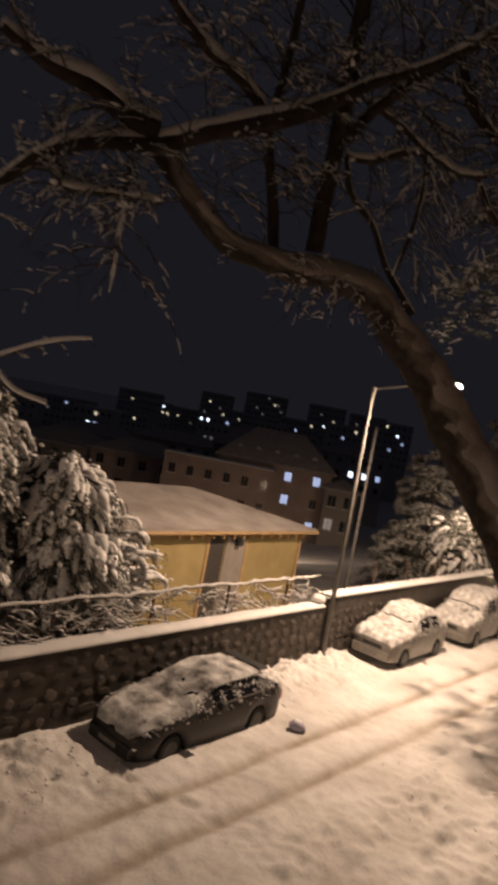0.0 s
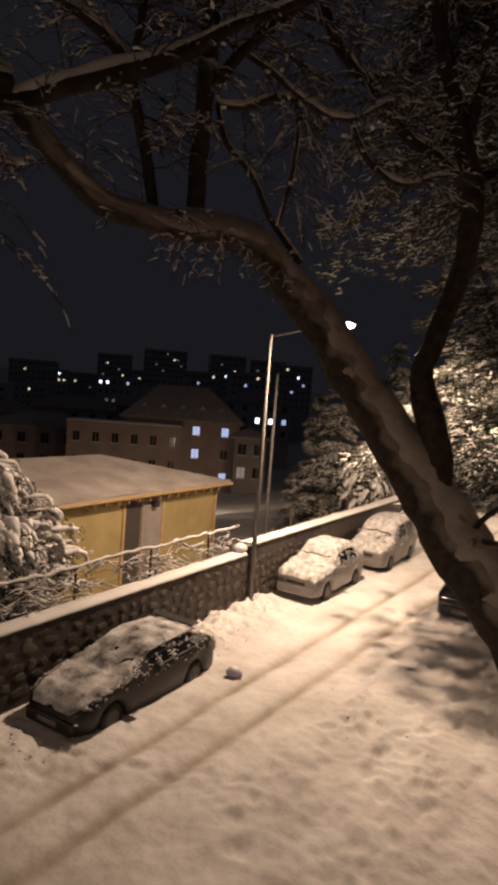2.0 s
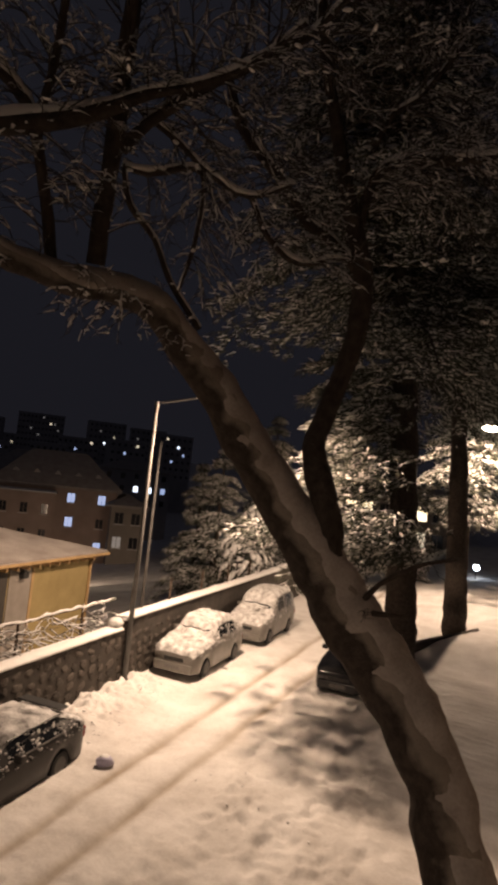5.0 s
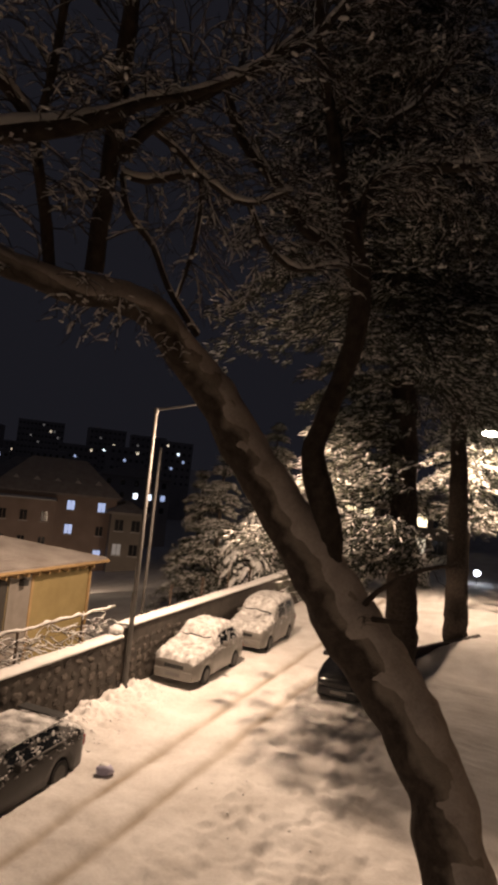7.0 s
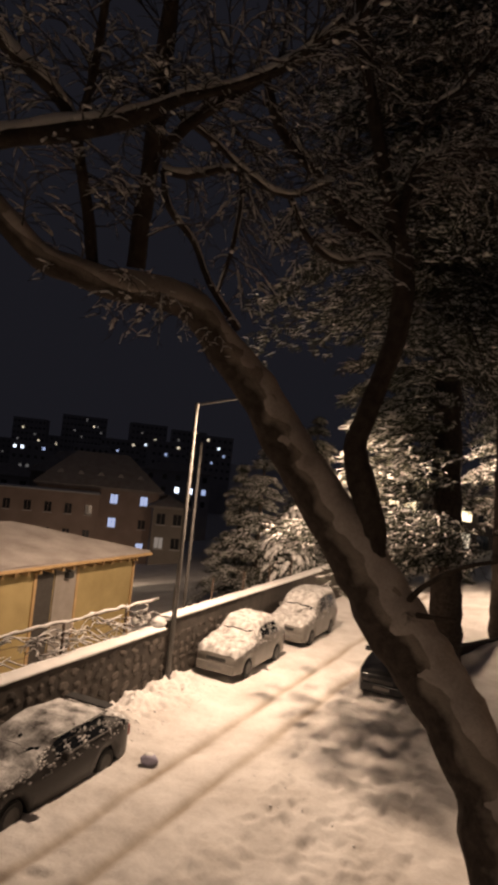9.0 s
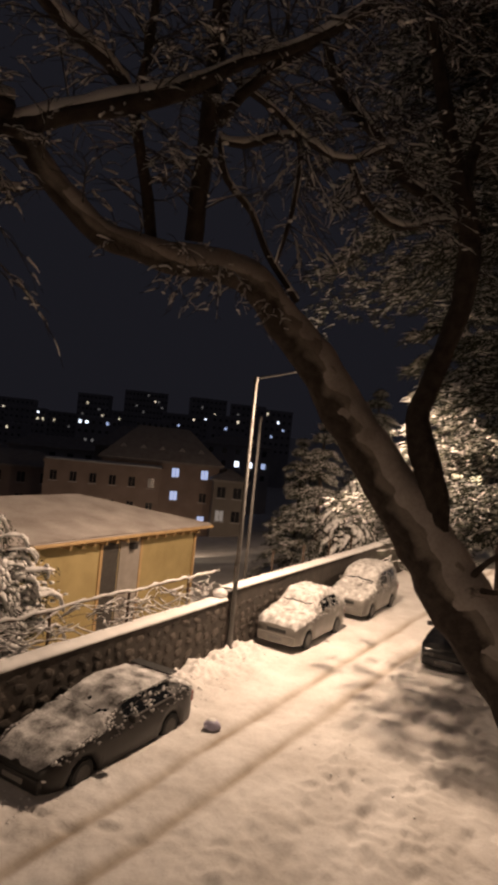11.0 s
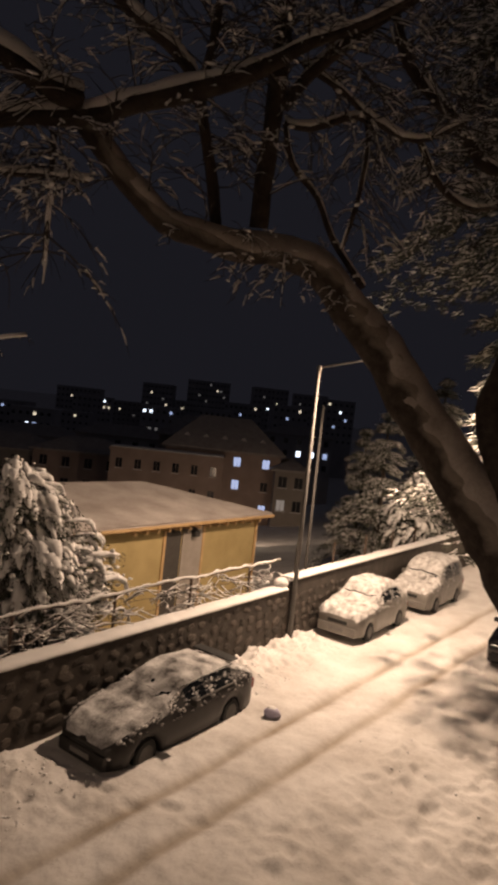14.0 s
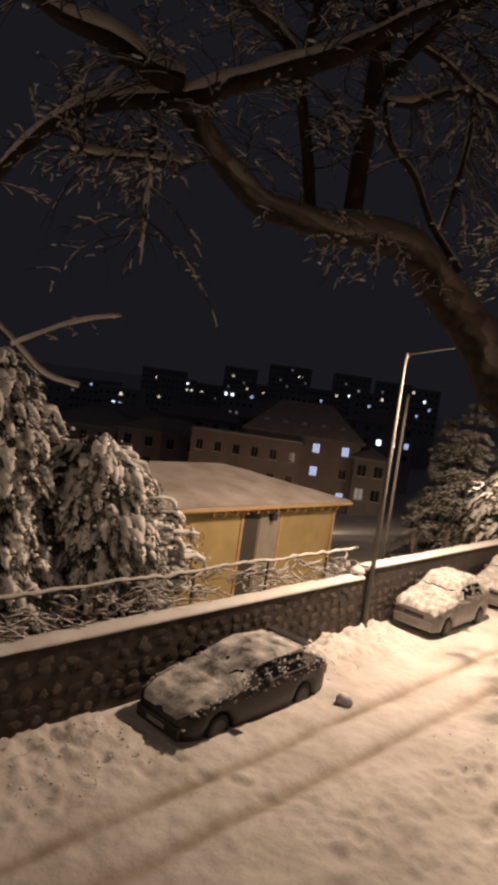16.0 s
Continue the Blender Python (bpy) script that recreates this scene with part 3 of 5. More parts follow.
VAN = [(0.0, 0.74, 0.78, 0.80, 0.66), (0.2, 0.86, 0.92, 0.94, 0.78), (0.9, 0.89, 1.05, 1.08, 0.80), (1.1, 0.89, 1.08, 1.14, 0.76), (1.75, 0.89, 1.10, 1.76, 0.66), (2.4, 0.89, 1.10, 1.84, 0.66), (3.8, 0.88, 1.10, 1.82, 0.66), (4.2, 0.87, 1.10, 1.6, 0.68), (4.35, 0.82, 1.0, 1.15, 0.70)]
hatchback = car((8.66, 8.52, -0.20), 0, HATCH, CHARCOAL, "charcoal hatchback under snow with dark bare flanks beside the wall", 0.05, seed=4)
car((19.15, 8.62, 0), 0, SUPERMINI, GREYPAINT, "small pale car thickly covered in snow beside the wall", 0.17, seed=9, cover=SNOW_CAR)
car((24.7, 8.35, 0), 0, VAN, GREYPAINT, "tall grey people carrier under snow parked behind a small car", 0.10, seed=15, cover=SNOW_CAR)
car((20.9, 3.6, 0.0), 0, SEDAN, BLACKPAINT, "black car with clear bonnet in the tree's shade", 0.0, seed=20)

part("rear_spoiler", box(bmesh.new(), (3.72, -0.58, 1.34), (4.02, 0.58, 1.385), 0.015), DARK, hatchback, "dark roof spoiler clear of snow")
part("roof_trim", rod(bmesh.new(), (2.0, -0.66, 1.30), (3.7, -0.64, 1.33), 0.018, seg=6), DARK, hatchback)

# ---- yellow house behind the wall ----
def house_low():
    a = Vector((25.99, 15.90, 2.53))
    x1, y0, ze = a.x, a.y, a.z
    ob = thing("house", (x1 - 9, y0 + 5, -2), "low yellow rendered house with snowy hipped roof", "house")
    o = Vector((x1 - 9, y0 + 5, -2))
    x0, y1 = x1 - 19, y0 + 9.0
    rel = lambda x, y, z: (x - o.x, y - o.y, z - o.z)
    e = 0.55
    box_part("wall", rel(x0 + e, y0 + e, -2.4), rel(x1 - e, y1 - e, ze - 0.05), YELLOW, ob, 0.02)
    rz = ze + 0.95
    ridge_end = x1 - 4.4
    bm = bmesh.new()
    p = [bm.verts.new(rel(*v)) for v in ((x0, y0, ze), (x1, y0, ze), (x1, y1, ze), (x0, y1, ze), (x0 + 4.6, (y0 + y1) / 2, rz), (ridge_end, (y0 + y1) / 2, rz))]
    q = [bm.verts.new(rel(*v)) for v in ((x0, y0, ze - 0.16), (x1, y0, ze - 0.16), (x1, y1, ze - 0.16), (x0, y1, ze - 0.16))]
    for f in ((0, 1, 5, 4), (1, 2, 5), (2, 3, 4, 5), (3, 0, 4)):
        bm.faces.new([p[i] for i in f])
    for i in range(4):
        bm.faces.new((p[i], q[i], q[(i + 1) % 4], p[(i + 1) % 4]))
    bm.faces.new(q[::-1])
    roof = part("roof", bm, TILE, ob, "hipped roof under a thin even layer of snow")
    # snow on the roof, with faint courses of tiles showing through
    for k, f in enumerate(((0, 1, 5, 4), (1, 2, 5), (2, 3, 4, 5), (3, 0, 4))):
        c = [Vector(rel(*v)) for v in ((x0, y0, ze), (x1, y0, ze), (x1, y1, ze), (x0, y1, ze), (x0 + 4.6, (y0 + y1) / 2, rz), (ridge_end, (y0 + y1) / 2, rz))]
        a1, b1 = c[f[0]], c[f[1]]
        t0, t1 = (c[f[3]], c[f[2]]) if len(f) == 4 else (c[f[2]], c[f[2]])
        vs, fs, nu, nv = [], [], 40, 64
        for j in range(nv + 1):
            v = j / nv
            for i in range(nu + 1):
                u = i / nu
                w = (a1.lerp(b1, u)).lerp(t0.lerp(t1, u), v)
                course = 0.018 * abs(math.sin(v * 16 * math.pi)) ** 0.5
                vs.append((w.x, w.y, w.z + 0.035 + course + 0.02 * noise.noise(w * 1.2)))
        fs = [(j * (nu + 1) + i, j * (nu + 1) + i + 1, (j + 1) * (nu + 1) + i + 1, (j + 1) * (nu + 1) + i) for j in range(nv) for i in range(nu)]
        tagged(mesh_object("snow_sheet", vs, fs, SNOW_THIN, roof, True), "thin snow showing the courses of tiles")
    # gutter, bargeboards, brackets, downpipe, doors
    part("gutter", rod(bmesh.new(), rel(x0, y0 - 0.06, ze - 0.1), rel(x1, y0 - 0.06, ze - 0.1), 0.07, seg=8), TIMBER, ob)
    part("gutter", rod(bmesh.new(), rel(x1 + 0.06, y0, ze - 0.1), rel(x1 + 0.06, y1, ze - 0.1), 0.07, seg=8), TIMBER, ob)
    for i in range(14):
        x = x1 - 0.9 - i * 0.62
        part("bracket", box(bmesh.new(), rel(x - 0.06, y0 + 0.08, ze - 0.36), rel(x + 0.06, y0 + e, ze - 0.16), 0.02), TIMBER, ob)
    part("downpipe", rod(bmesh.new(), rel(x1 - e + 0.02, y0 + e - 0.05, -2.4), rel(x1 - e + 0.02, y0 + e - 0.05, ze - 0.2), 0.06, seg=10), TIMBER, ob, smooth=True)
    yf = y0 + e
    gx = x1 - 5.5
    # Flat dark panel on the wall face; its colour paints the gap's shade.
    box_part("gap_panel", rel(gx - 1.3, yf - 0.012, -2.4), rel(gx - 0.35, yf + 0.05, ze - 0.2), material("gap_shade", (0.05, 0.045, 0.04), 0.9), ob, 0.005)
    door = box_part("door", rel(gx - 0.3, yf - 0.05, -2.3), rel(gx + 0.95, yf + 0.02, ze - 0.35), DOORGREY, ob, 0.01, "plain grey metal door")
    box_part("door_handle", rel(gx + 0.75, yf - 0.1, -1.2), rel(gx + 0.8, yf - 0.05, -1.0), DARK, door, 0.005)
    box_part("corner_strip", rel(gx + 0.98, yf - 0.05, -2.4), rel(gx + 1.12, yf + 0.02, ze - 0.2), TIMBER, ob, 0.01)
    box_part("corner_strip", rel(gx - 1.45, yf - 0.05, -2.4), rel(gx - 1.3, yf + 0.02, ze - 0.2), TIMBER, ob, 0.01)
    lampfix = box_part("wall_lamp", rel(gx + 0.2, yf - 0.3, ze - 0.75), rel(gx + 0.5, yf - 0.05, ze - 0.5), DARK, ob, 0.03)
    return ob


house_low()


# ---- apartment houses down the slope ----
def block(place, size, rz, wall, label, rows, cols, lit=(), roof_h=2.0, name="apartment_building", dormers=0, win=(1.0, 1.3), glows=None, group="", base_z=-14, gap_top=0.9, storey=2.9):
    """A building seen on its front (-y side); place is the middle of the front at the eaves. lit: (row, col) pairs."""
    w, d = size
    ob = thing(name, place, label, "building", group, rz)
    hgt = place[2] - base_z
    box_part("wall", (-w / 2, 0, -hgt), (w / 2, d, 0), wall, ob, 0.02)
    if roof_h > 0:
        bm = bmesh.new()
        e = 0.5
        p = [bm.verts.new(v) for v in ((-w / 2 - e, -e, 0), (w / 2 + e, -e, 0), (w / 2 + e, d + e, 0), (-w / 2 - e, d + e, 0), (-w / 2 + d * 0.4, d / 2, roof_h), (w / 2 - d * 0.4, d / 2, roof_h))]
        q = [bm.verts.new((v.co.x, v.co.y, -0.25)) for v in p[:4]]
        for f in ((0, 1, 5, 4), (1, 2, 5), (2, 3, 4, 5), (3, 0, 4)):
            bm.faces.new([p[i] for i in f])
        for i in range(4):
            bm.faces.new((p[i], q[i], q[(i + 1) % 4], p[(i + 1) % 4]))
        bm.faces.new(q[::-1])
        roof = part("roof", bm, TILE, ob, "dark tiled roof dusted with snow")
        for i in range(dormers):
            x = -w / 2 + w * (i + 1.0) / (dormers + 1.0)
            y = d * 0.17
            z = roof_h * 0.34
            bm = bmesh.new()
            v = [bm.verts.new(c) for c in ((x - 0.6, y - 0.5, z - 0.3), (x + 0.6, y - 0.5, z - 0.3), (x, y - 0.5, z + 0.35), (x - 0.6, y + 1.4, z - 0.3), (x + 0.6, y + 1.4, z - 0.3), (x, y + 1.4, z + 0.35))]
            for f in ((0, 1, 2), (0, 2, 5, 3), (1, 4, 5, 2), (3, 5, 4), (0, 3, 4, 1)):
                bm.faces.new([v[k] for k in f])
            part("dormer", bm, HAZEWALL, roof)
    else:
        box_part("parapet", (-w / 2 - 0.15, -0.15, 0), (w / 2 + 0.15, d + 0.15, 0.35), wall, ob, 0.02)
        box_part("snow_layer", (-w / 2, 0, 0.35), (w / 2, d, 0.5), SNOW, ob, 0.03)
    lit = dict(((r, c), g) for r, c, g in lit)
    for r in range(rows):
        for c in range(cols):
            x = -w / 2 + w * (c + 0.5) / cols
            z = -gap_top - r * storey
            g = lit.get((r, c))
            bm = bmesh.new()
            box(bm, (x - win[0] / 2 - 0.09, -0.07, z - win[1] - 0.09), (x + win[0] / 2 + 0.09, 0.02, z + 0.09))
            frame_ob = part("window", bm, wall if g is None else GREYWALL, ob)
            for s in (-1, 1):
                x_a, x_b = (x - win[0] / 2, x - 0.03) if s < 0 else (x + 0.03, x + win[0] / 2)
                part("pane", box(bmesh.new(), (x_a, -0.10, z - win[1]), (x_b, -0.075, z)), g or GLASS_DARK, frame_ob)
            part("sill", box(bmesh.new(), (x - win[0] / 2 - 0.12, -0.2, z - win[1] - 0.13), (x + win[0] / 2 + 0.12, -0.07, z - win[1] - 0.07)), SNOW, frame_ob)
    return ob


B, W_, C_, D_ = WIN_BLUE, WIN_WARM, WIN_COOL, WIN_DIM
FACE = -52
# salmon block with dormers and lit cool windows
block((63.83, 48.33, 3.17), (14.68, 10), FACE, PINK, "salmon apartment house with dormered snowy roof and lit windows", 4, 4, [(0, 2, B), (0, 3, B), (1, 2, B), (2, 3, B)], 4.2, dormers=5, win=(0.85, 1.1), storey=2.9, gap_top=0.8)
block((67.11, 40.01, 1.62), (4.0, 6), FACE, GREYWALL, "low red-brown annex with snowy roof", 2, 2, [(1, 0, D_)], 1.3)
block((56.40, 51.01, 2.00), (13.5, 4), FACE, PINK, "long salmon apartment house with dark windows", 3, 6, [], 0, win=(0.75, 1.1))
block((56.54, 67.31, 0.63), (12, 9), FACE, PINK, "dim rendered house under a snowy roof", 2, 4, [], 1.8)
block((50.44, 76.71, 0.10), (13, 10), FACE, GREYWALL, "dim apartment house under a snowy roof", 3, 5, [], 2.0)
block((75.92, 62.24, 3.94), (13, 9), FACE, GREYWALL, "steep-roofed house behind the salmon block", 2, 4, [], 3.2)
block((82.26, 87.44, 2.05), (16, 10), FACE, HAZEWALL, "dim apartment house in the hollow", 3, 5, [(1, 1, D_)], 2.0)
block((76.21, 105.21, 0.25), (16, 10), FACE, HAZEWALL, "dim apartment house in the hollow", 3, 5, [], 2.0)
block((129.36, 76.51, 5.44), (16, 10), FACE, HAZEWALL, "dim apartment house in the hollow", 3, 5, [(1, 3, C_), (1, 2, C_), (1, 4, B)], 2.0)

# ---- far town ----
TOWN = [  # direction and distance of the eaves' middle, width, storeys, columns
    ((254.85, 209.05, 26.39), 22, 8, 12, [(0, 6, D_), (1, 8, W_), (1, 9, D_), (2, 3, D_), (2, 10, D_), (3, 5, D_)]),
    ((194.93, 228.13, 11.70), 18, 6, 8, [(0, 6, C_), (1, 6, W_), (1, 7, W_), (4, 2, B)]),
    ((152.80, 144.29, 9.06), 13, 4, 6, [(0, 0, C_), (0, 1, C_), (0, 4, B), (2, 1, D_), (2, 2, D_)]),
    ((172.28, 137.13, 10.32), 12, 4, 6, [(1, 0, B), (1, 1, C_), (2, 4, B)]),
    ((210.29, 153.11, 14.60), 16, 5, 8, [(0, 6, W_), (1, 3, B), (2, 1, C_), (2, 2, B)]),
    ((265.95, 177.43, 25.61), 18, 9, 8, [(1, 2, D_), (2, 5, W_), (3, 3, C_), (3, 4, B), (5, 1, D_)]),
    ((250.72, 145.45, 22.70), 16, 8, 7, [(1, 1, D_), (2, 4, C_), (3, 2, B), (4, 5, B)]),
    ((221.60, 115.72, 19.45), 14, 6, 6, [(0, 1, W_), (1, 3, C_), (2, 4, B), (3, 2, B)]),
    ((110.72, 154.47, 4.61), 12, 4, 6, [(0, 3, W_), (1, 2, C_), (1, 3, B), (2, 2, C_), (2, 3, B)]),
    ((129.86, 201.88, 5.76), 16, 4, 7, [(0, 4, B), (1, 1, D_)]),
    ((208.98, 255.34, 15.97), 22, 6, 10, [(1, 3, W_), (2, 7, W_), (2, 8, D_)]),
    ((237.57, 228.67, 22.27), 16, 7, 8, [(1, 2, W_), (2, 5, D_), (3, 1, D_), (3, 6, W_)]),
    ((131.50, 200.37, 6.00), 16, 4, 6, [(0, 2, B), (1, 4, W_), (1, 5, B)]),
    ((167.99, 211.48, 4.14), 20, 4, 8, [(1, 2, D_), (0, 5, W_)]),
    ((249.07, 260.08, 11.96), 24, 5, 9, [(1, 2, W_), (2, 5, D_), (0, 7, D_)]),
    ((195.77, 121.01, 14.59), 13, 4, 6, [(1, 2, B), (0, 4, W_)]),
    ((287.06, 249.11, 16.32), 22, 5, 8, [(1, 2, W_), (2, 6, D_)]),
    ((101.89, 183.19, 5.72), 14, 4, 5, [(0, 1, B), (1, 0, B)]),
]
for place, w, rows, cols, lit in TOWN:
    block(place, (w, 10), FACE + (w % 5) * 4 - 8, HAZEWALL, "far dark apartment block with a few lit windows", rows, cols, lit, 0, win=(0.85, 0.95), group="far town", base_z=-16)

# bright house at the end of the street, behind the trees
block((74.68, 9.6, 6.3), (16, 8), -82, GREYWALL, "pale house behind trees with bright windows", 2, 8, [(0, 1, HALL), (0, 2, HALL), (0, 4, HALL), (0, 5, HALL), (1, 2, W_), (1, 5, W_)], 1.6, win=(1.3, 1.5), base_z=0)

# ---- wire fence on the wall ----
def fence():
    rng = np.random.default_rng(11)
    ob = thing("fence", (9.2, 10.0, 1.6), "rusty wire fence on the wall laced with snowy creeper", "fence")
    for i, x in enumerate((-6.65, -4.0, -1.3, 1.35, 3.98, 6.62, 9.25, 11.9, 14.6, 17.3, 20.0)):
        z0 = -0.05 if x + 9.2 < 17.6 else 0.22
        part("post", rod(bmesh.new(), (x, 0, z0 - 0.3), (x, 0, z0 + 0.95), 0.035, seg=8), RUST, ob)
    pieces, caps = [], []
    for h, r in ((0.92, 0.016), (0.62, 0.008), (0.34, 0.008)):
        run = [(x, 0.0, h + 0.07 * noise.noise(Vector((x * 0.8, h * 9, 0))) + 0.06 * noise.noise(Vector((x * 2.9, h, 0))) - 0.02 * abs(math.sin((x - 1.35) / 2.64 * math.pi)), r) for x in np.arange(-7, 8.3, 0.3)]
        mesh_object("wire", *tube(np.array(run), 6), RUST, ob)
        if h > 0.8:
            run = [(x, 0.0, h + 0.03 + 0.07 * noise.noise(Vector((x * 0.8, h * 9, 0))) + 0.06 * noise.noise(Vector((x * 2.9, h, 0))), 0.032 + 0.026 * noise.noise(Vector((x * 3.7, 1, 0)))) for x in np.arange(-7, 8.3, 0.12)]
            tagged(mesh_object("wire_snow", *tube(np.array(run), 7, 0.5, flat=1.1, freq=6), SNOW, ob, True), "snow clinging along the top wire")
    for _ in range(210):
        x, z = rng.uniform(-5, 7.6), rng.uniform(0.15, 0.85)
        l = rng.uniform(0.25, 1.1)
        a = rng.uniform(-0.5, 0.5)
        pts = [(x, rng.normal(0, 0.06), z, 0.012), (x + l * 0.5, rng.normal(0, 0.08), z + l * 0.5 * a + rng.normal(0, 0.1), 0.010), (x + l, rng.normal(0, 0.1), max(0.05, z + l * a - 0.1), 0.006)]
        run = spline(pts, 0.1)
        pieces.append(tube(run, 5))
        cap = run.copy()
        cap[:, 3] = 0.006 + 0.014 * rng.random(len(run))
        cap[:, 2] += 0.016
        caps.append(tube(cap, 5))
    mesh_object("creeper", *joined(pieces), TWIG, ob)
    tagged(mesh_object("creeper_snow", *joined(caps), SNOW, ob, True), "lines of snow lying on the creeper")
    return ob


fence()


# ---- trees ----
def limb(tree, pts, name="limb", seg=10, snow=0.8, step=0.12, wobble=0.22, dust=False, drift=None):
    """A bark limb with the snow that lies along its upper side."""
    run = spline(pts, step)
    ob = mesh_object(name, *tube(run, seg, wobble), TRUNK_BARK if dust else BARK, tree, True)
    if snow > 0:
        cover = run.copy()
        slope = np.abs(np.gradient(run[:, 2])) / (np.linalg.norm(np.gradient(run[:, :3], axis=0), axis=1) + 1e-9)
        keep = np.clip(1.25 - slope * 0.85, 0.12, 1) * np.array([0.85 + 0.5 * noise.noise(Vector(p[:3]) * 2.1) for p in run])
        cover[:, 3] = run[:, 3] * (0.86 if dust else 0.95) * np.clip(keep, 0.2, 1.2) + 0.016
        if dust:
            cover[:, 3] *= 0.86
        cover[:, 2] += run[:, 3] * ((0.24 if dust else 0.42) + (0.34 if dust else 0.55) * snow * keep)
        if drift:
            cover[:, :3] = run[:, :3] + np.array(drift) * run[:, 3:4] * 0.36
            ragged = np.array([1 + 0.07 * noise.noise(Vector(p[:3]) * 3.0) + 0.06 * noise.noise(Vector(p[:3]) * 8.0) for p in run])
            cover[:, 3] = run[:, 3] * 0.84 * ragged
        tagged(mesh_object("limb_snow", *tube(cover, seg + 6 if drift else seg, 0.2 if drift else 0.3, freq=5), SNOW_CRUST if drift else SNOW, ob, True), "snow lying along the limb")
    return run


def twigs(tree, runs, rng, n, length=(0.3, 1.0), droop=0.25, skip=0.15, name="twig_mass", sub=7, snowy=1.0):
    """Branchlets that leave the limbs in curves, forked left and right like a fan, each with a broken line of snow."""
    bark, snow, clots, clot_size = [], [], [], []
    for _ in range(n):
        run = runs[rng.integers(len(runs))]
        i = min(len(run) - 2, max(1, int(len(run) * rng.uniform(skip, 1.0)) - 1))
        p = run[i][:3]
        along = run[i + 1][:3] - run[i - 1][:3]
        along /= np.linalg.norm(along) + 1e-9
        d = rng.normal(size=3)
        d -= along * d.dot(along)
        d = d / (np.linalg.norm(d) + 1e-9) + along * rng.uniform(0.2, 1.1)
        d[2] = d[2] * 0.7 - droop * 0.4
        d /= np.linalg.norm(d)
        flat = np.cross(d, (0, 0, 1.0) + rng.normal(0, 0.35, 3))
        flat /= np.linalg.norm(flat) + 1e-9
        l = rng.uniform(*length)
        r = 0.005 + 0.006 * l
        bend = flat * rng.normal(0, 0.16) * l
        q1 = p + d * l * 0.35 + bend * 0.7 + np.array((0, 0, 0.04 * l))
        q2 = p + d * l * 0.7 + bend + rng.normal(0, 0.03, 3)
        q3 = p + d * l + bend * 0.6 + np.array((0, 0, -(0.10 + 0.5 * droop) * l))
        main = spline([(*p, r), (*q1, r * 0.8), (*q2, r * 0.6), (*q3, r * 0.35)], 0.09)
        bark.append(tube(main, 4))
        todo = [main]
        for k in range(sub):
            f = 0.25 + 0.72 * (k + rng.random()) / sub
            b = main[min(len(main) - 1, int(f * len(main)))][:3]
            e = d * 0.85 + flat * (1 if k % 2 else -1) * rng.uniform(0.4, 0.9) + rng.normal(0, 0.22, 3)
            e /= np.linalg.norm(e)
            m = l * rng.uniform(0.25, 0.55) * (1.15 - 0.6 * f)
            tip = b + e * m + np.array((0, 0, -0.28 * m)) + d * 0.1 * m
            c = spline([(*b, r * 0.5), (*(b + e * m * 0.5 + rng.normal(0, 0.05 * m, 3)), r * 0.4), (*tip, r * 0.22)], 0.07)
            bark.append(tube(c, 3))
            todo.append(c)
        for c in todo:
            if rng.random() < snowy * 0.8:
                a0 = int(len(c) * rng.uniform(0, 0.45))
                cut = c[a0:max(a0 + 3, int(len(c) * rng.uniform(0.6, 1.0)))]
                if len(cut) > 2:
                    w = cut.copy()
                    w[:, 3] = (0.0035 + 0.0095 * rng.random(len(cut)) ** 1.5) * np.linspace(1.2, 0.6, len(cut))
                    w[:, 2] += w[:, 3] * 0.9
                    snow.append(tube(w, 4))
                if rng.random() < 0.22 * snowy:
                    clots.append(c[rng.integers(len(c))][:3] + np.array((0, 0, 0.012)))
                    z = rng.uniform(0.008, 0.02)
                    clot_size.append((z * 2.6, z, z * 0.6))
    tagged(mesh_object(name, *joined(bark), TWIG, tree), kind="stuff")
    if snow:
        tagged(mesh_object("twig_snow", *joined(snow), SNOW, tree, True), "fine broken lines of snow on the twigs", kind="stuff")
    if clots:
        tagged(mesh_object("snow_clot_mass", *scattered(ICO1, clots, clot_size, rng, 0.35), SNOW, tree, True), "small clots of snow in the forks", kind="stuff")


def snow_pads(tree, centres, rng, n, spread, size, name="snow_pad"):
    places = [np.array(centres[rng.integers(len(centres))]) + rng.normal(0, spread, 3) for _ in range(n)]
    sizes = [(s * rng.uniform(0.9, 1.9), s * rng.uniform(0.6, 1.1), s * rng.uniform(0.3, 0.6)) for s in rng.uniform(*size, n)]
    tagged(mesh_object(name, *scattered(ICO2, places, sizes, rng, 0.2), SNOW, tree, True), "clumps of snow caught in the twigs", kind="stuff")


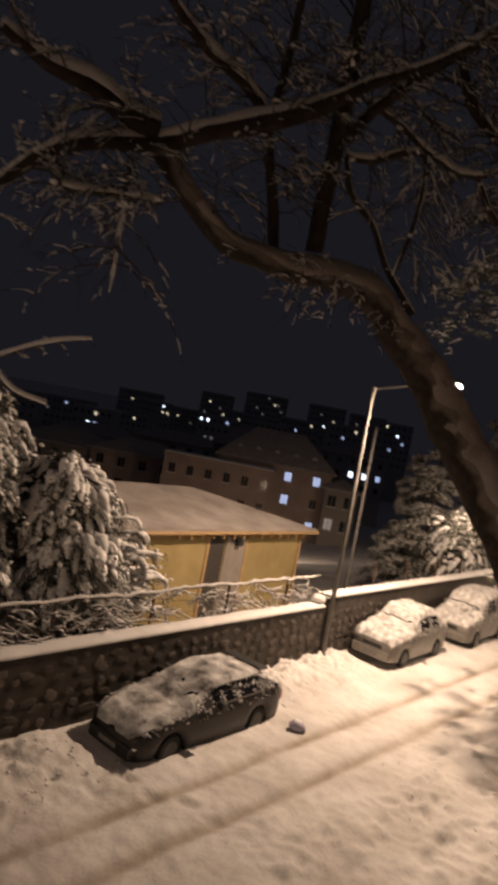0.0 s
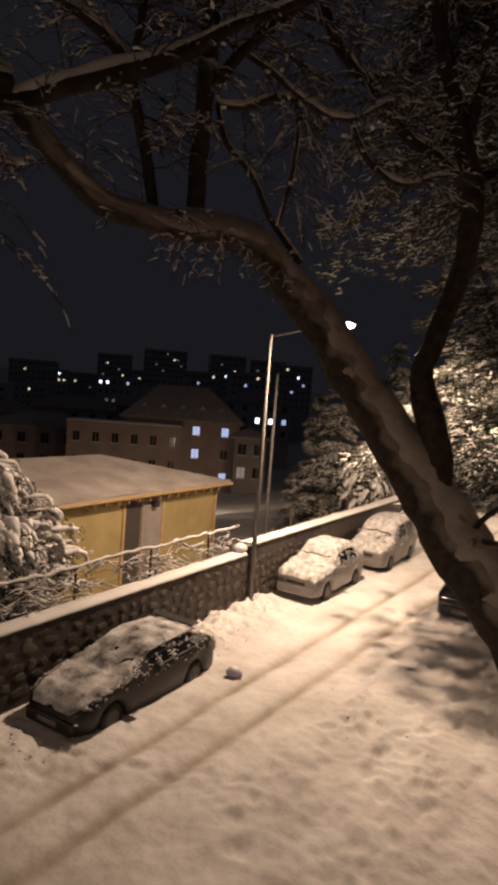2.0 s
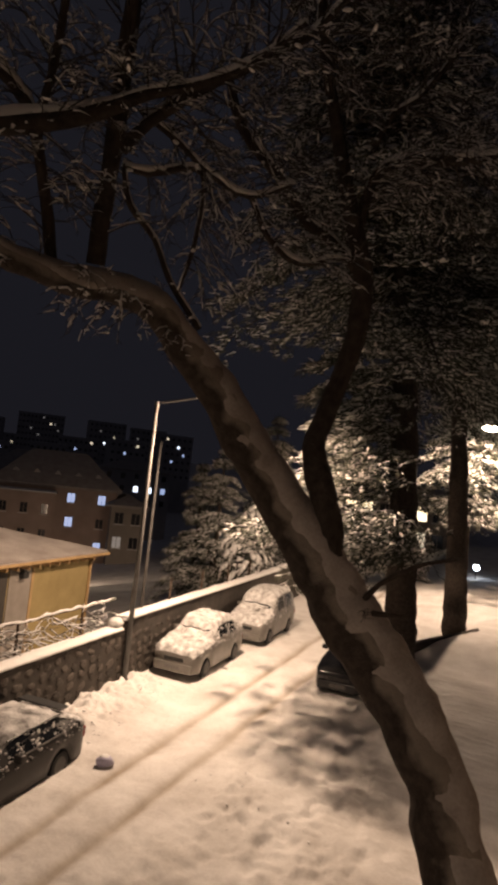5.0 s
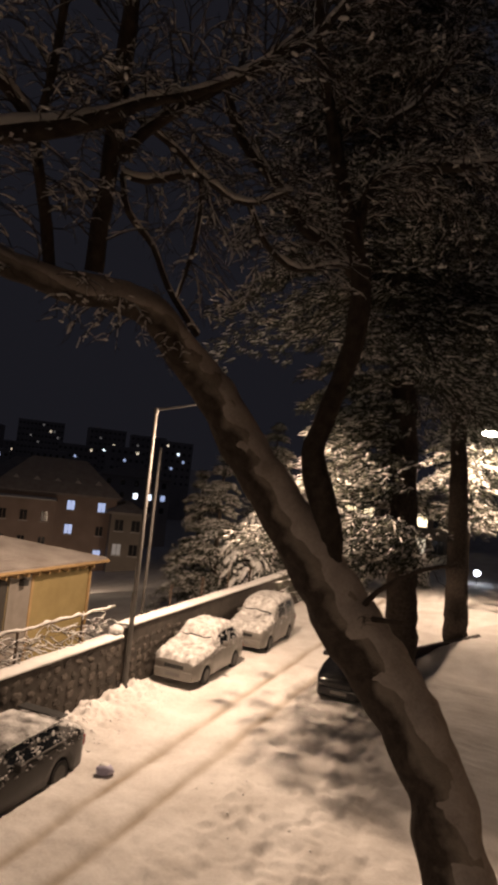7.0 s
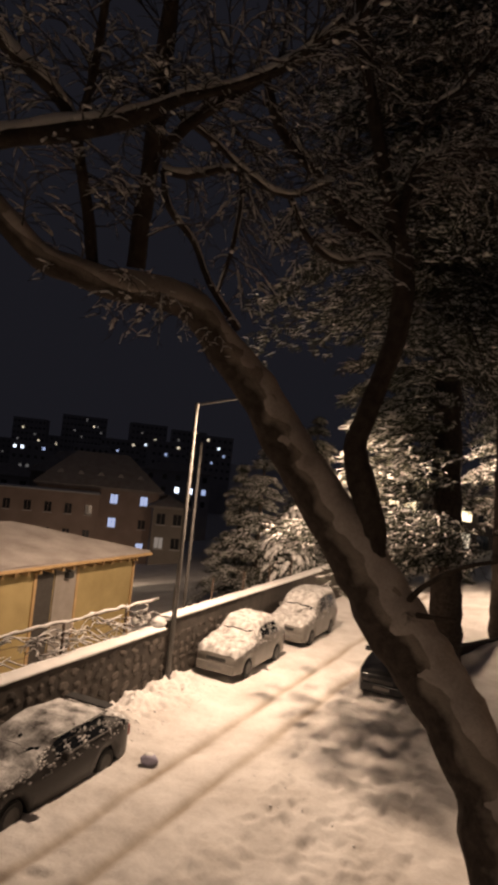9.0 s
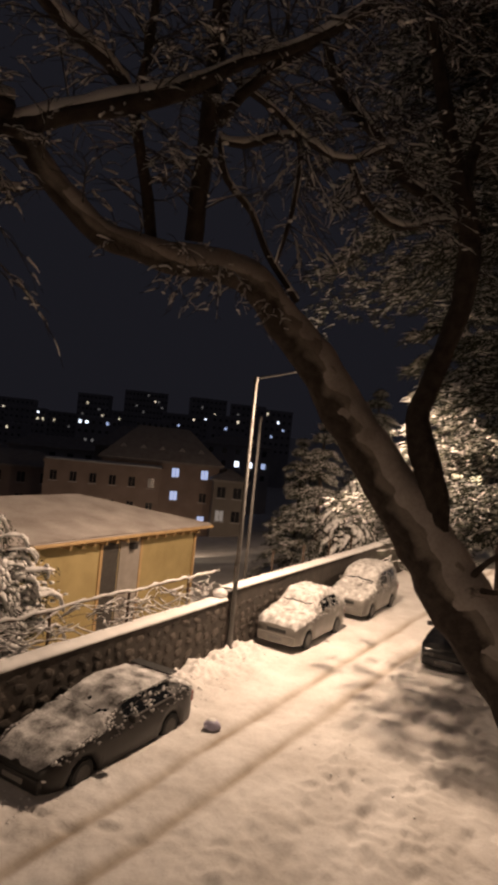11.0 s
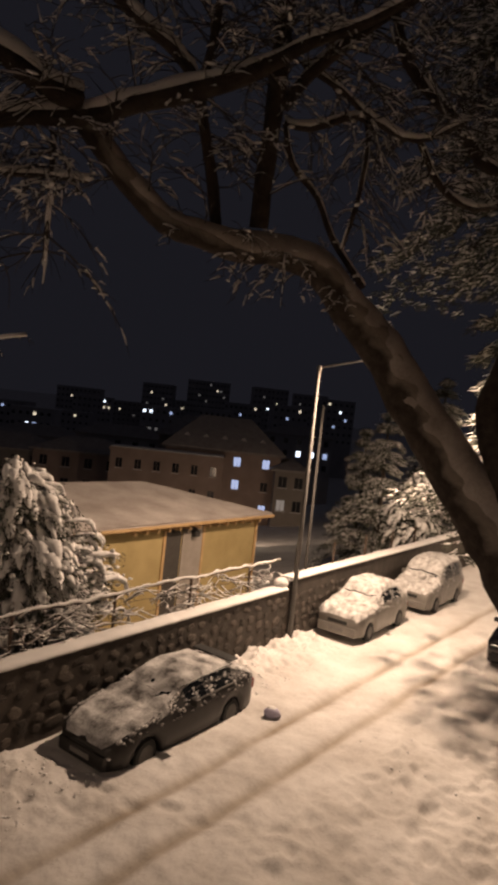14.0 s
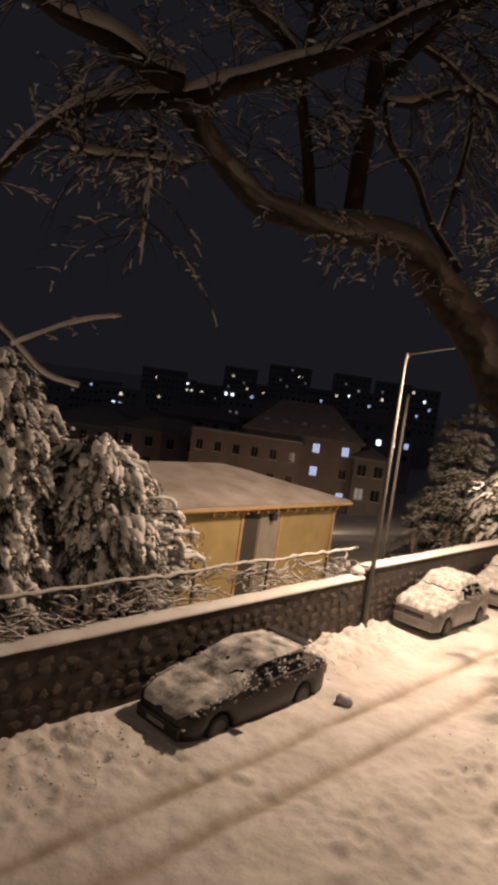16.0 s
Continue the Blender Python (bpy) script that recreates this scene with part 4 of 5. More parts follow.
def big_tree():
    rng = np.random.default_rng(5)
    tree = thing("tree", (0, 0, 0), "old leaning broadleaf tree with bare snow-laden limbs", "tree")
    R = lambda px, d: px / 1117 * d
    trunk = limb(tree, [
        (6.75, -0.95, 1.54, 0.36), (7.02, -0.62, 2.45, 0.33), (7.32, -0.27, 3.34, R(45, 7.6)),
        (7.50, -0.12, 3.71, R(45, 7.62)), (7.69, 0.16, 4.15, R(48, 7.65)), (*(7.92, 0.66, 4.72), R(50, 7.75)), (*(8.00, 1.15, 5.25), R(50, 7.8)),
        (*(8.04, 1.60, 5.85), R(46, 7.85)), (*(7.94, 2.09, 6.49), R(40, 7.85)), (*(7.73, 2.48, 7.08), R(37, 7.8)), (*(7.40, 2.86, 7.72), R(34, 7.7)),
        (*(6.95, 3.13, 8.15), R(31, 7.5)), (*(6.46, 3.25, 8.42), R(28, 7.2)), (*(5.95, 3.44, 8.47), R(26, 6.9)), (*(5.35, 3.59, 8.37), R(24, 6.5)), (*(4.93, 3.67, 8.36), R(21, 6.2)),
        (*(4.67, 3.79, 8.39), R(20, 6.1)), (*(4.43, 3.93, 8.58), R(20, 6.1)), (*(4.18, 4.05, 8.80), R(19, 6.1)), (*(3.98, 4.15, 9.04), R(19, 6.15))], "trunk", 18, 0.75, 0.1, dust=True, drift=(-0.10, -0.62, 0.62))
    stem = limb(tree, [(7.97, 1.22, 5.60, R(20, 7.75)), (8.00, 1.36, 5.95, R(24, 7.75)), (8.01, 1.42, 6.27, R(26, 7.75)), (8.03, 1.59, 6.77, R(24, 7.8)), (8.04, 1.69, 7.11, R(20, 7.85)), (8.08, 1.63, 7.48, R(18, 7.9)),
                       (8.14, 1.46, 8.08, R(18, 8)), (8.04, 1.30, 8.69, R(18, 8)), (7.88, 1.27, 9.24, R(17, 8)), (7.70, 1.35, 9.66, R(15, 8)), (7.51, 1.45, 10.03, R(13, 8)), (7.26, 1.53, 10.46, R(11, 8)),
                       (7.01, 1.59, 10.85, R(10, 8)), (6.79, 1.64, 11.16, R(9, 8)), (6.21, 1.58, 11.43, R(7, 7.7)), (5.78, 1.40, 11.82, R(5, 7.6))], "stem", 14, 0.3)
    cross = limb(tree, [(*(2.72, 5.13, 7.98), R(8, 6)), (*(3.09, 4.75, 8.61), R(10, 6)), (*(3.44, 4.43, 8.88), R(11, 6)), (*(3.94, 4.11, 9.05), R(14, 6.1)), (*(4.23, 3.83, 9.24), R(14, 6.15)), (*(4.54, 3.49, 9.43), R(14, 6.2)),
                        (*(4.82, 3.17, 9.63), R(13, 6.3)), (*(5.08, 2.73, 9.93), R(9, 6.4)), (*(5.32, 2.33, 10.13), R(7, 6.5)), (*(5.48, 1.86, 10.41), R(5, 6.6)), (*(5.44, 1.45, 10.66), R(4, 6.6))], snow=1.7)
    up_left = limb(tree, [(*(3.86, 4.13, 9.15), R(18, 6.1)), (*(3.59, 4.19, 9.15), R(16, 6)), (*(3.21, 4.26, 9.23), R(13, 5.9)), (*(2.86, 4.33, 9.23), R(10, 5.8)), (*(2.46, 4.35, 9.30), R(7, 5.7))], snow=1.7)
    s1 = limb(tree, [(*(5.26, 3.69, 8.46), R(11, 6.5)), (*(5.11, 3.67, 8.85), R(10, 6.5)), (*(4.88, 3.62, 9.23), R(9, 6.4)), (*(4.63, 3.57, 9.56), R(10, 6.4)), (*(4.43, 3.60, 9.70), R(9, 6.4)), (*(4.13, 3.71, 9.82), R(9, 6.3)), (*(3.87, 3.83, 9.95), R(8, 6.3)), (*(3.48, 3.85, 10.11), R(6, 6.2))], snow=0.5)
    s1b = limb(tree, [(*(4.67, 3.55, 9.55), R(7, 6.4)), (*(4.60, 3.40, 9.82), R(6, 6.4)), (*(4.46, 3.22, 10.19), R(6, 6.4)), (*(4.20, 2.99, 10.52), R(5, 6.3))], snow=0.3)
    s2 = limb(tree, [(*(5.64, 3.47, 8.61), R(17, 6.7)), (*(5.53, 3.39, 9.00), R(15, 6.7)), (*(5.38, 3.25, 9.49), R(14, 6.7)), (*(5.23, 3.12, 9.89), R(14, 6.7)), (*(5.02, 2.97, 10.32), R(13, 6.7)), (*(4.76, 2.77, 10.61), R(11, 6.6)), (*(4.43, 2.53, 10.96), R(8, 6.5))], snow=0.3)
    c = limb(tree, [(*(5.38, 3.15, 9.62), R(11, 6.7)), (*(5.43, 2.93, 9.89), R(9, 6.7)), (*(5.55, 2.43, 10.27), R(9, 6.8)), (*(5.71, 1.90, 10.58), R(8, 6.9)), (*(5.80, 1.47, 10.86), R(6, 7)), (*(5.66, 1.01, 11.19), R(4, 7))], snow=0.7)
    d = limb(tree, [(*(5.40, 2.98, 9.99), R(5, 6.8)), (*(5.75, 2.76, 9.87), R(5, 6.9)), (*(6.09, 2.55, 9.70), R(5, 7)), (*(6.42, 2.23, 9.60), R(5, 7.1)), (*(6.60, 1.82, 9.81), R(4, 7.2))], snow=0.8)
    e = limb(tree, [(*(7.84, 1.37, 9.32), R(9, 8)), (*(7.56, 1.64, 9.57), R(9, 7.9)), (*(7.31, 1.89, 9.72), R(9, 7.8)), (*(6.98, 2.09, 10.02), R(8, 7.7)), (*(6.61, 2.35, 10.28), R(8, 7.6)), (*(6.43, 2.47, 10.48), R(8, 7.6)), (*(6.07, 2.48, 10.81), R(5, 7.5))], snow=0.6)
    f = limb(tree, [(*(7.02, 2.95, 8.33), R(6, 7.5)), (*(6.55, 3.14, 8.75), R(5, 7.3)), (*(6.26, 3.21, 9.10), R(5, 7.2)), (*(5.93, 3.35, 9.34), R(5, 7.1)), (*(5.67, 3.31, 9.63), R(4, 7))], snow=0.5)
    g = limb(tree, [(*(5.52, 3.20, 9.55), R(4, 6.8)), (*(5.74, 3.07, 9.57), R(6, 6.9)), (*(6.00, 2.70, 9.73), R(5, 7)), (*(6.12, 2.62, 9.58), R(4, 7)), (*(6.29, 2.74, 9.08), R(4, 7)), (*(6.38, 2.92, 8.57), R(3, 7))], snow=1.0)
    h = limb(tree, [(*(6.69, 2.32, 9.71), R(5, 7.4)), (*(7.02, 2.18, 9.36), R(5, 7.5)), (*(7.39, 1.93, 9.23), R(5, 7.7)), (*(7.67, 1.51, 9.39), R(5, 7.9))], snow=1.0)
    k = limb(tree, [(*(4.05, 4.14, 8.57), R(4, 6)), (*(3.78, 4.35, 8.54), R(5, 6)), (*(3.31, 4.57, 8.46), R(5, 5.9)), (*(3.14, 4.59, 8.64), R(4, 5.9))], snow=1.2)
    m = limb(tree, [(*(3.73, 4.24, 8.87), R(5, 6)), (*(3.85, 4.38, 8.34), R(4, 6)), (*(3.93, 4.48, 7.83), R(3, 6))], snow=0.4)
    o = limb(tree, [(*(3.14, 6.17, 7.27), R(5, 7)), (*(3.63, 5.98, 6.84), R(4.5, 7)), (*(3.90, 5.83, 6.58), R(4, 7)), (*(4.21, 5.65, 6.51), R(2.5, 7))], snow=0.9)
    o2 = limb(tree, [(*(3.58, 6.00, 6.83), R(4, 7)), (*(3.90, 5.82, 7.05), R(3, 7)), (*(4.17, 5.64, 7.21), R(2.5, 7)), (*(4.48, 5.43, 7.32), R(2, 7))], snow=0.9)
    a1 = limb(tree, [(*(7.68, 1.35, 9.74), R(10, 8)), (*(7.65, 1.17, 10.38), R(8, 8)), (*(7.82, 0.83, 10.60), R(9, 8)), (*(7.97, 0.35, 10.65), R(9, 8)), (*(8.00, -0.24, 10.66), R(7, 8))], snow=1.0)
    a2 = limb(tree, [(*(7.52, 1.23, 10.59), R(6, 8)), (*(7.45, 1.01, 10.99), R(5, 8)), (*(7.42, 0.74, 11.12), R(4, 8)), (*(7.20, 0.27, 11.52), R(4, 8))], snow=0.8)
    low = limb(tree, [(*(7.86, 0.91, 5.35), R(6, 7.6)), (*(7.83, 0.72, 5.61), R(5, 7.5)), (*(7.82, 0.31, 5.89), R(4, 7.4)), (*(7.76, -0.15, 6.05), R(3, 7.3))], snow=0)
    low2 = limb(tree, [(*(7.85, 0.92, 5.28), R(6, 7.6)), (*(7.78, 0.69, 5.30), R(5, 7.5)), (*(7.73, 0.32, 5.33), R(3, 7.4))], snow=0)
    runs = [cross, up_left, s1, s1b, s2, c, d, e, g, h, k, m, a1, a2, stem[len(stem) // 2:], trunk[int(len(trunk) * 0.66):]]
    twigs(tree, runs, rng, 380, (0.3, 0.9), 0.08, sub=8, snowy=0.85)
    twigs(tree, [stem[len(stem) // 2:], e, a1, a2, c, s2], rng, 150, (0.5, 1.25), 0.15, sub=11, snowy=0.85)
    twigs(tree, [up_left, s1, s1b, s2, cross[len(cross) // 3:]], rng, 50, (0.4, 1.0), 0.1, sub=10, snowy=0.9)
    twigs(tree, [trunk[int(len(trunk) * 0.70):int(len(trunk) * 0.86)]], rng, 24, (0.25, 0.6), 0.5)
    twigs(tree, [m, k, cross[: len(cross) // 3]], rng, 14, (0.25, 0.6), 0.05)
    twigs(tree, [o2], rng, 6, (0.1, 0.25), 0.1, sub=4)
    twigs(tree, [low, low2], rng, 7, (0.15, 0.35), 0.1, snowy=0.0)
    snow_pads(tree, [r[i][:3] for r in runs[:-2] for i in range(0, len(r), 3)], rng, 90, 0.05, (0.012, 0.035))
    return tree


big_tree()


def conifer(place, height, radius, trunk_r, label, seed, z0=1.5, tiers=16, per=9, snow=1.0, lean=(0, 0), droop=0.35, tuft=0.16, group="conifers", ragged=0.2, shape=0.75, bare=False, extra=()):
    """A trunk, whorls of drooping boughs, needles along them and snow on top."""
    rng = np.random.default_rng(seed)
    tree = thing("conifer_tree", place, label, "tree", group)
    run = spline([(0, 0, -0.4, trunk_r * 1.15), (lean[0] * 0.3, lean[1] * 0.3, height * 0.35, trunk_r * 0.85), (lean[0] * 0.7, lean[1] * 0.7, height * 0.7, trunk_r * 0.5), (lean[0], lean[1], height, 0.03)], 0.3)
    mesh_object("trunk", *tube(run, 12, 0.2), BARK, tree, True)
    boughs, places, ways, lens, wid, pads, padsize = [], [], [], [], [], [], []
    wisps, wisp_way, wisp_len, wisp_wid = [], [], [], []
    ends = []
    for t in range(tiers):
        f = t / (tiers - 1)
        z = z0 + (height - z0) * f ** 0.95
        reach = radius * (1 - f) ** shape + 0.25
        c = run[np.argmin(np.abs(run[:, 2] - z))][:3]
        for _ in range(per):
            a, l = rng.uniform(0, 6.283), reach * rng.uniform(0.75 - ragged, 1.15)
            if bare and z > (13.0 if math.sin(a) > 0.1 else 10.5):
                l *= 1.5
            elif bare:
                a, l = (-a if math.sin(a) < -0.1 else a), l * 0.72
            ends.append((c, c + np.array((math.cos(a) * l, math.sin(a) * l, -droop * l))))
    for e in extra:
        ends.append((run[np.argmin(np.abs(run[:, 2] - e[2] + 0.4))][:3], np.array(e)))
    for c, p2 in ends:
        l = max(0.2, math.hypot(p2[0] - c[0], p2[1] - c[1]))
        d = np.array(((p2[0] - c[0]) / l, (p2[1] - c[1]) / l, 0))
        p1 = c + (p2 - c) * 0.5 + np.array((0, 0, (0.10 + 0.5 * droop) * l * 0.6))
        b = spline([(*c, 0.02 + 0.012 * l), (*p1, 0.015 + 0.006 * l), (*p2, 0.008)], 0.25)
        boughs.append(tube(b, 5))
        side = np.cross(d, (0, 0, 1))
        for q in b[1:]:
            g = np.linalg.norm(q[:3] - c) / (l + 1e-6)
            for _ in range(6):
                o = side * rng.normal(0, 0.22 * l * (0.35 + 0.4 * g)) + rng.normal(0, 0.05, 3)
                s0 = q[:3] + o
                w = d + rng.normal(0, 0.6, (5, 3))
                w[:, 2] -= 0.45
                places.extend(s0 + rng.normal(0, 0.05, (5, 3)))
                ways.extend(w)
                lens.extend(tuft * rng.uniform(0.7, 1.9, 5))
                wid.extend([tuft * 0.10] * 5)
                wisp = 2 if rng.random() < 0.75 * snow else 1 if rng.random() < snow else 0
                for _ in range(wisp):
                    w = d + side * rng.normal(0, 0.7) + rng.normal(0, 0.25, 3)
                    w[2] -= 0.35
                    wisps.append(s0 + rng.normal(0, 0.04, 3) + np.array((0, 0, 0.03)))
                    wisp_way.append(w)
                    wisp_len.append(tuft * rng.uniform(0.9, 2.3))
                    wisp_wid.append(tuft * rng.uniform(0.06, 0.17))
                if rng.random() < 0.16 * snow:
                    pads.append(s0 + np.array((0, 0, 0.03)))
                    s = rng.uniform(0.03, 0.11) * (0.75 + 0.06 * radius)
                    padsize.append((s * 1.5, s * 0.9, s * 0.4))
    tagged(mesh_object("bough_mass", *joined(boughs), BARK, tree, True), kind="stuff")
    tagged(mesh_object("needles", *spikes(places, ways, lens, wid, rng), NEEDLES, tree), kind="stuff")
    if wisps:
        tagged(mesh_object("needle_snow", *spikes(wisps, wisp_way, wisp_len, wisp_wid, rng), SNOW, tree), "fine sprays of snow on the needles", kind="stuff")
    if pads:
        tagged(mesh_object("bough_snow", *scattered(ICO1, pads, padsize, rng, 0.3), SNOW, tree, True), "pads of snow on the boughs", kind="stuff")
    return tree


LOW_BOUGHS = ((-6.5, 3.6, 4.9), (-5.5, 3.1, 5.0), (-5.0, 4.3, 4.7), (-3.6, 3.8, 5.2), (-4.5, 2.9, 5.0), (-5.9, 4.2, 4.7), (-4.2, 4.2, 5.1), (-5.2, 3.6, 4.8), (-3.2, 3.0, 5.1), (-6.1, 3.0, 4.8), (-4.8, 3.9, 5.3), (-5.6, 2.6, 4.9), (-2.6, 3.4, 5.0), (-3.9, 2.4, 4.8), (-4.4, 3.4, 4.9), (-5.4, 4.0, 5.1), (-6.3, 3.9, 5.1), (-3.4, 4.3, 4.9))
conifer((23.2, 1.95, 0), 27, 4.6, 0.50, "tall dark pine with snow-dusted boughs over the parked black car", 21, 4.8, 25, 17, 0.65, lean=(-2.2, 2.0), tuft=0.2, ragged=0.4, shape=0.4, bare=True, extra=[(x + 0.15 + o, y - 0.65 - p, z + q) for x, y, z in LOW_BOUGHS for o, p, q in ((0, 0, 0), (0.3, 0.35, 0.2))])
conifer((33.14, 0.62, 0.60), 22, 4.2, 0.5, "thick-trunked conifer by the low wall", 23, 13.6, 13, 13, 0.8, lean=(0.3, 1.6), ragged=0.5, shape=0.35, tuft=0.22)
conifer((34.13, 14.0, -1.5), 9.5, 2.6, 0.22, "ragged snowy conifer behind the wall", 25, 1.2, 12, 11, 0.8, ragged=0.6, tuft=0.2)
conifer((36.85, 16.5, -2), 9.0, 2.2, 0.22, "ragged dark conifer behind the wall", 26, 1.2, 12, 10, 0.75, ragged=0.6, tuft=0.2)
conifer((38.73, 12.5, -0.5), 11, 3.2, 0.25, "snowy conifer at the bend of the street", 27, 2.0, 13, 11, 0.7, ragged=0.5, tuft=0.2)
conifer((46.5, 5.6, 0.4), 4.6, 2.6, 0.15, "snowy conifer before the pale house", 28, 1.0, 11, 9, 0.8, ragged=0.6, tuft=0.22)
conifer((45.5, 0.9, 0.8), 17, 3.6, 0.3, "snowy conifer close behind the far street lamp", 29, 5.0, 15, 13, 0.9, ragged=0.5, shape=0.5, tuft=0.24)


def laden_bush(place, height, radius, label, seed, n, lean=(0, 0), arch=0.9):
    """A dense evergreen bowed under tongues of snow, dark sprays in the gaps."""
    rng = np.random.default_rng(seed)
    bush = thing("evergreen_bush", place, label, "bush", "evergreen bushes")
    run = spline([(0, 0, -0.8, 0.12), (lean[0] * 0.5, lean[1] * 0.5, height * 0.5, 0.08), (lean[0], lean[1], height * 0.95, 0.02)], 0.2)
    mesh_object("stem", *tube(run, 8, 0.2), BARK, bush, True)
    tongues, places, ways, lens, wid, boughs, crumbs, csize = [], [], [], [], [], [], [], []
    for i in range(n):
        f = 1 - rng.random() ** 0.62
        a = rng.uniform(0, 6.283)
        reach = radius * (1 - f) ** arch * rng.uniform(0.62, 1.1) * (0.8 + 0.35 * noise.noise(Vector((math.cos(a) * 1.5, math.sin(a) * 1.5, f * 4 + seed)))) + 0.15
        d = np.array((math.cos(a), math.sin(a), 0))
        reach *= 1.0 if d[1] > -0.1 else 0.5
        c = np.array((lean[0] * f, lean[1] * f, height * f))
        l = rng.uniform(0.35, 0.85)
        root = c + d * reach * 0.45 + np.array((0, 0, 0.10))
        knee = c + d * reach * 0.85 + np.array((0, 0, 0.05)) + rng.normal(0, 0.05, 3)
        tip = knee + d * l * 0.45 + np.array((0, 0, -l * 0.75)) + rng.normal(0, 0.08, 3)
        b = spline([(*root, 0.02), (*knee, 0.014), (*tip, 0.006)], 0.08)
        boughs.append(tube(b[::2], 4))
        if rng.random() < 0.92:
            k0, k1 = int(len(b) * rng.uniform(0.1, 0.4)), int(len(b) * rng.uniform(0.7, 1.0))
            cap = b[k0:k1].copy()
            if len(cap) > 3:
                t = np.linspace(0, 1, len(cap))
                cap[:, 3] = rng.uniform(0.045, 0.125) * np.sin(0.25 + t * 2.75) ** 0.7 + 0.01
                cap[:, 2] += cap[:, 3] * 0.55
                tongues.append(tube(cap, 9, 0.95, freq=8.0, flat=0.7, widen=1.25))
        for _ in range(3):
            crumbs.append(b[rng.integers(len(b))][:3] + rng.normal(0, 0.10, 3))
            s = rng.uniform(0.02, 0.07)
            csize.append((s * 1.2, s, s * 0.8))
        for _ in range(30):
            p = b[rng.integers(len(b))][:3] + rng.normal(0, 0.07, 3) + np.array((0, 0, -0.05))
            w = d * 0.7 + rng.normal(0, 0.55, 3)
            w[2] -= 0.8
            places.append(p)
            ways.append(w)
            lens.append(rng.uniform(0.08, 0.24))
            wid.append(0.016)
    tagged(mesh_object("bough_mass", *joined(boughs), BARK, bush, True), kind="stuff")
    tagged(mesh_object("needles", *spikes(places, ways, lens, wid, rng), NEEDLES, bush), kind="stuff")
    tagged(mesh_object("snow_tongue_mass", *joined(tongues), SNOW, bush, True), "drooping tongues of heavy snow", kind="stuff")
    tagged(mesh_object("snow_crumb_mass", *scattered(ICO1, crumbs, csize, rng, 0.3), SNOW, bush, True), "crumbs of snow in the sprays", kind="stuff")
    return bush


laden_bush((9.35, 12.00, 1.10), 4.2, 4.5, "evergreen bush bowed under heavy snow behind the wall", 31, 1300, (-0.5, 0.0), arch=0.5)
laden_bush((6.5, 12.60, 1.4), 5.6, 4.9, "taller evergreen bowed under heavy snow behind the wall", 32, 1200, arch=0.6)
laden_bush((32.27, 11.00, 1.54), 3.6, 2.3, "snow-laden evergreen arching over the wall in the lamp light", 33, 380, arch=0.6)


# ---- small things on the street ----
bag = thing("plastic_bag", (12.94, 7.02, 0.02), "crumpled lilac plastic bag half in the snow", "bag")
rng = np.random.default_rng(8)
mesh_object("bag_body", *scattered(ICO2, [(0, 0, 0.08), (0.16, 0.05, 0.05)], [(0.22, 0.16, 0.12), (0.12, 0.12, 0.07)], rng, 0.16), BAG, bag, True)
mesh_object("bag_snow", *scattered(ICO2, [(0.02, 0.02, 0.17)], [(0.12, 0.10, 0.05)], rng, 0.15), SNOW, bag, True)

# cool garden lamp under the trees
globe = Vector((52.25, 0.05, 1.76))
post = thing("garden_lamp", (globe.x, globe.y, 0), "short garden lamp with a cool white glowing globe", "lamp")
part("post", rod(bmesh.new(), (0, 0, -0.3), (0, 0, globe.z - 0.1), 0.04, 0.03, 10), DARK, post)
bm = bmesh.new()
bmesh.ops.create_uvsphere(bm, u_segments=16, v_segments=10, radius=0.24, matrix=Matrix.Translation((0, 0, globe.z)))
part("globe", bm, GLOBE, post, "glowing white globe", True)
part("cap", rod(bmesh.new(), (0, 0, globe.z + 0.21), (0, 0, globe.z + 0.30), 0.15, 0.05, 12), DARK, post)

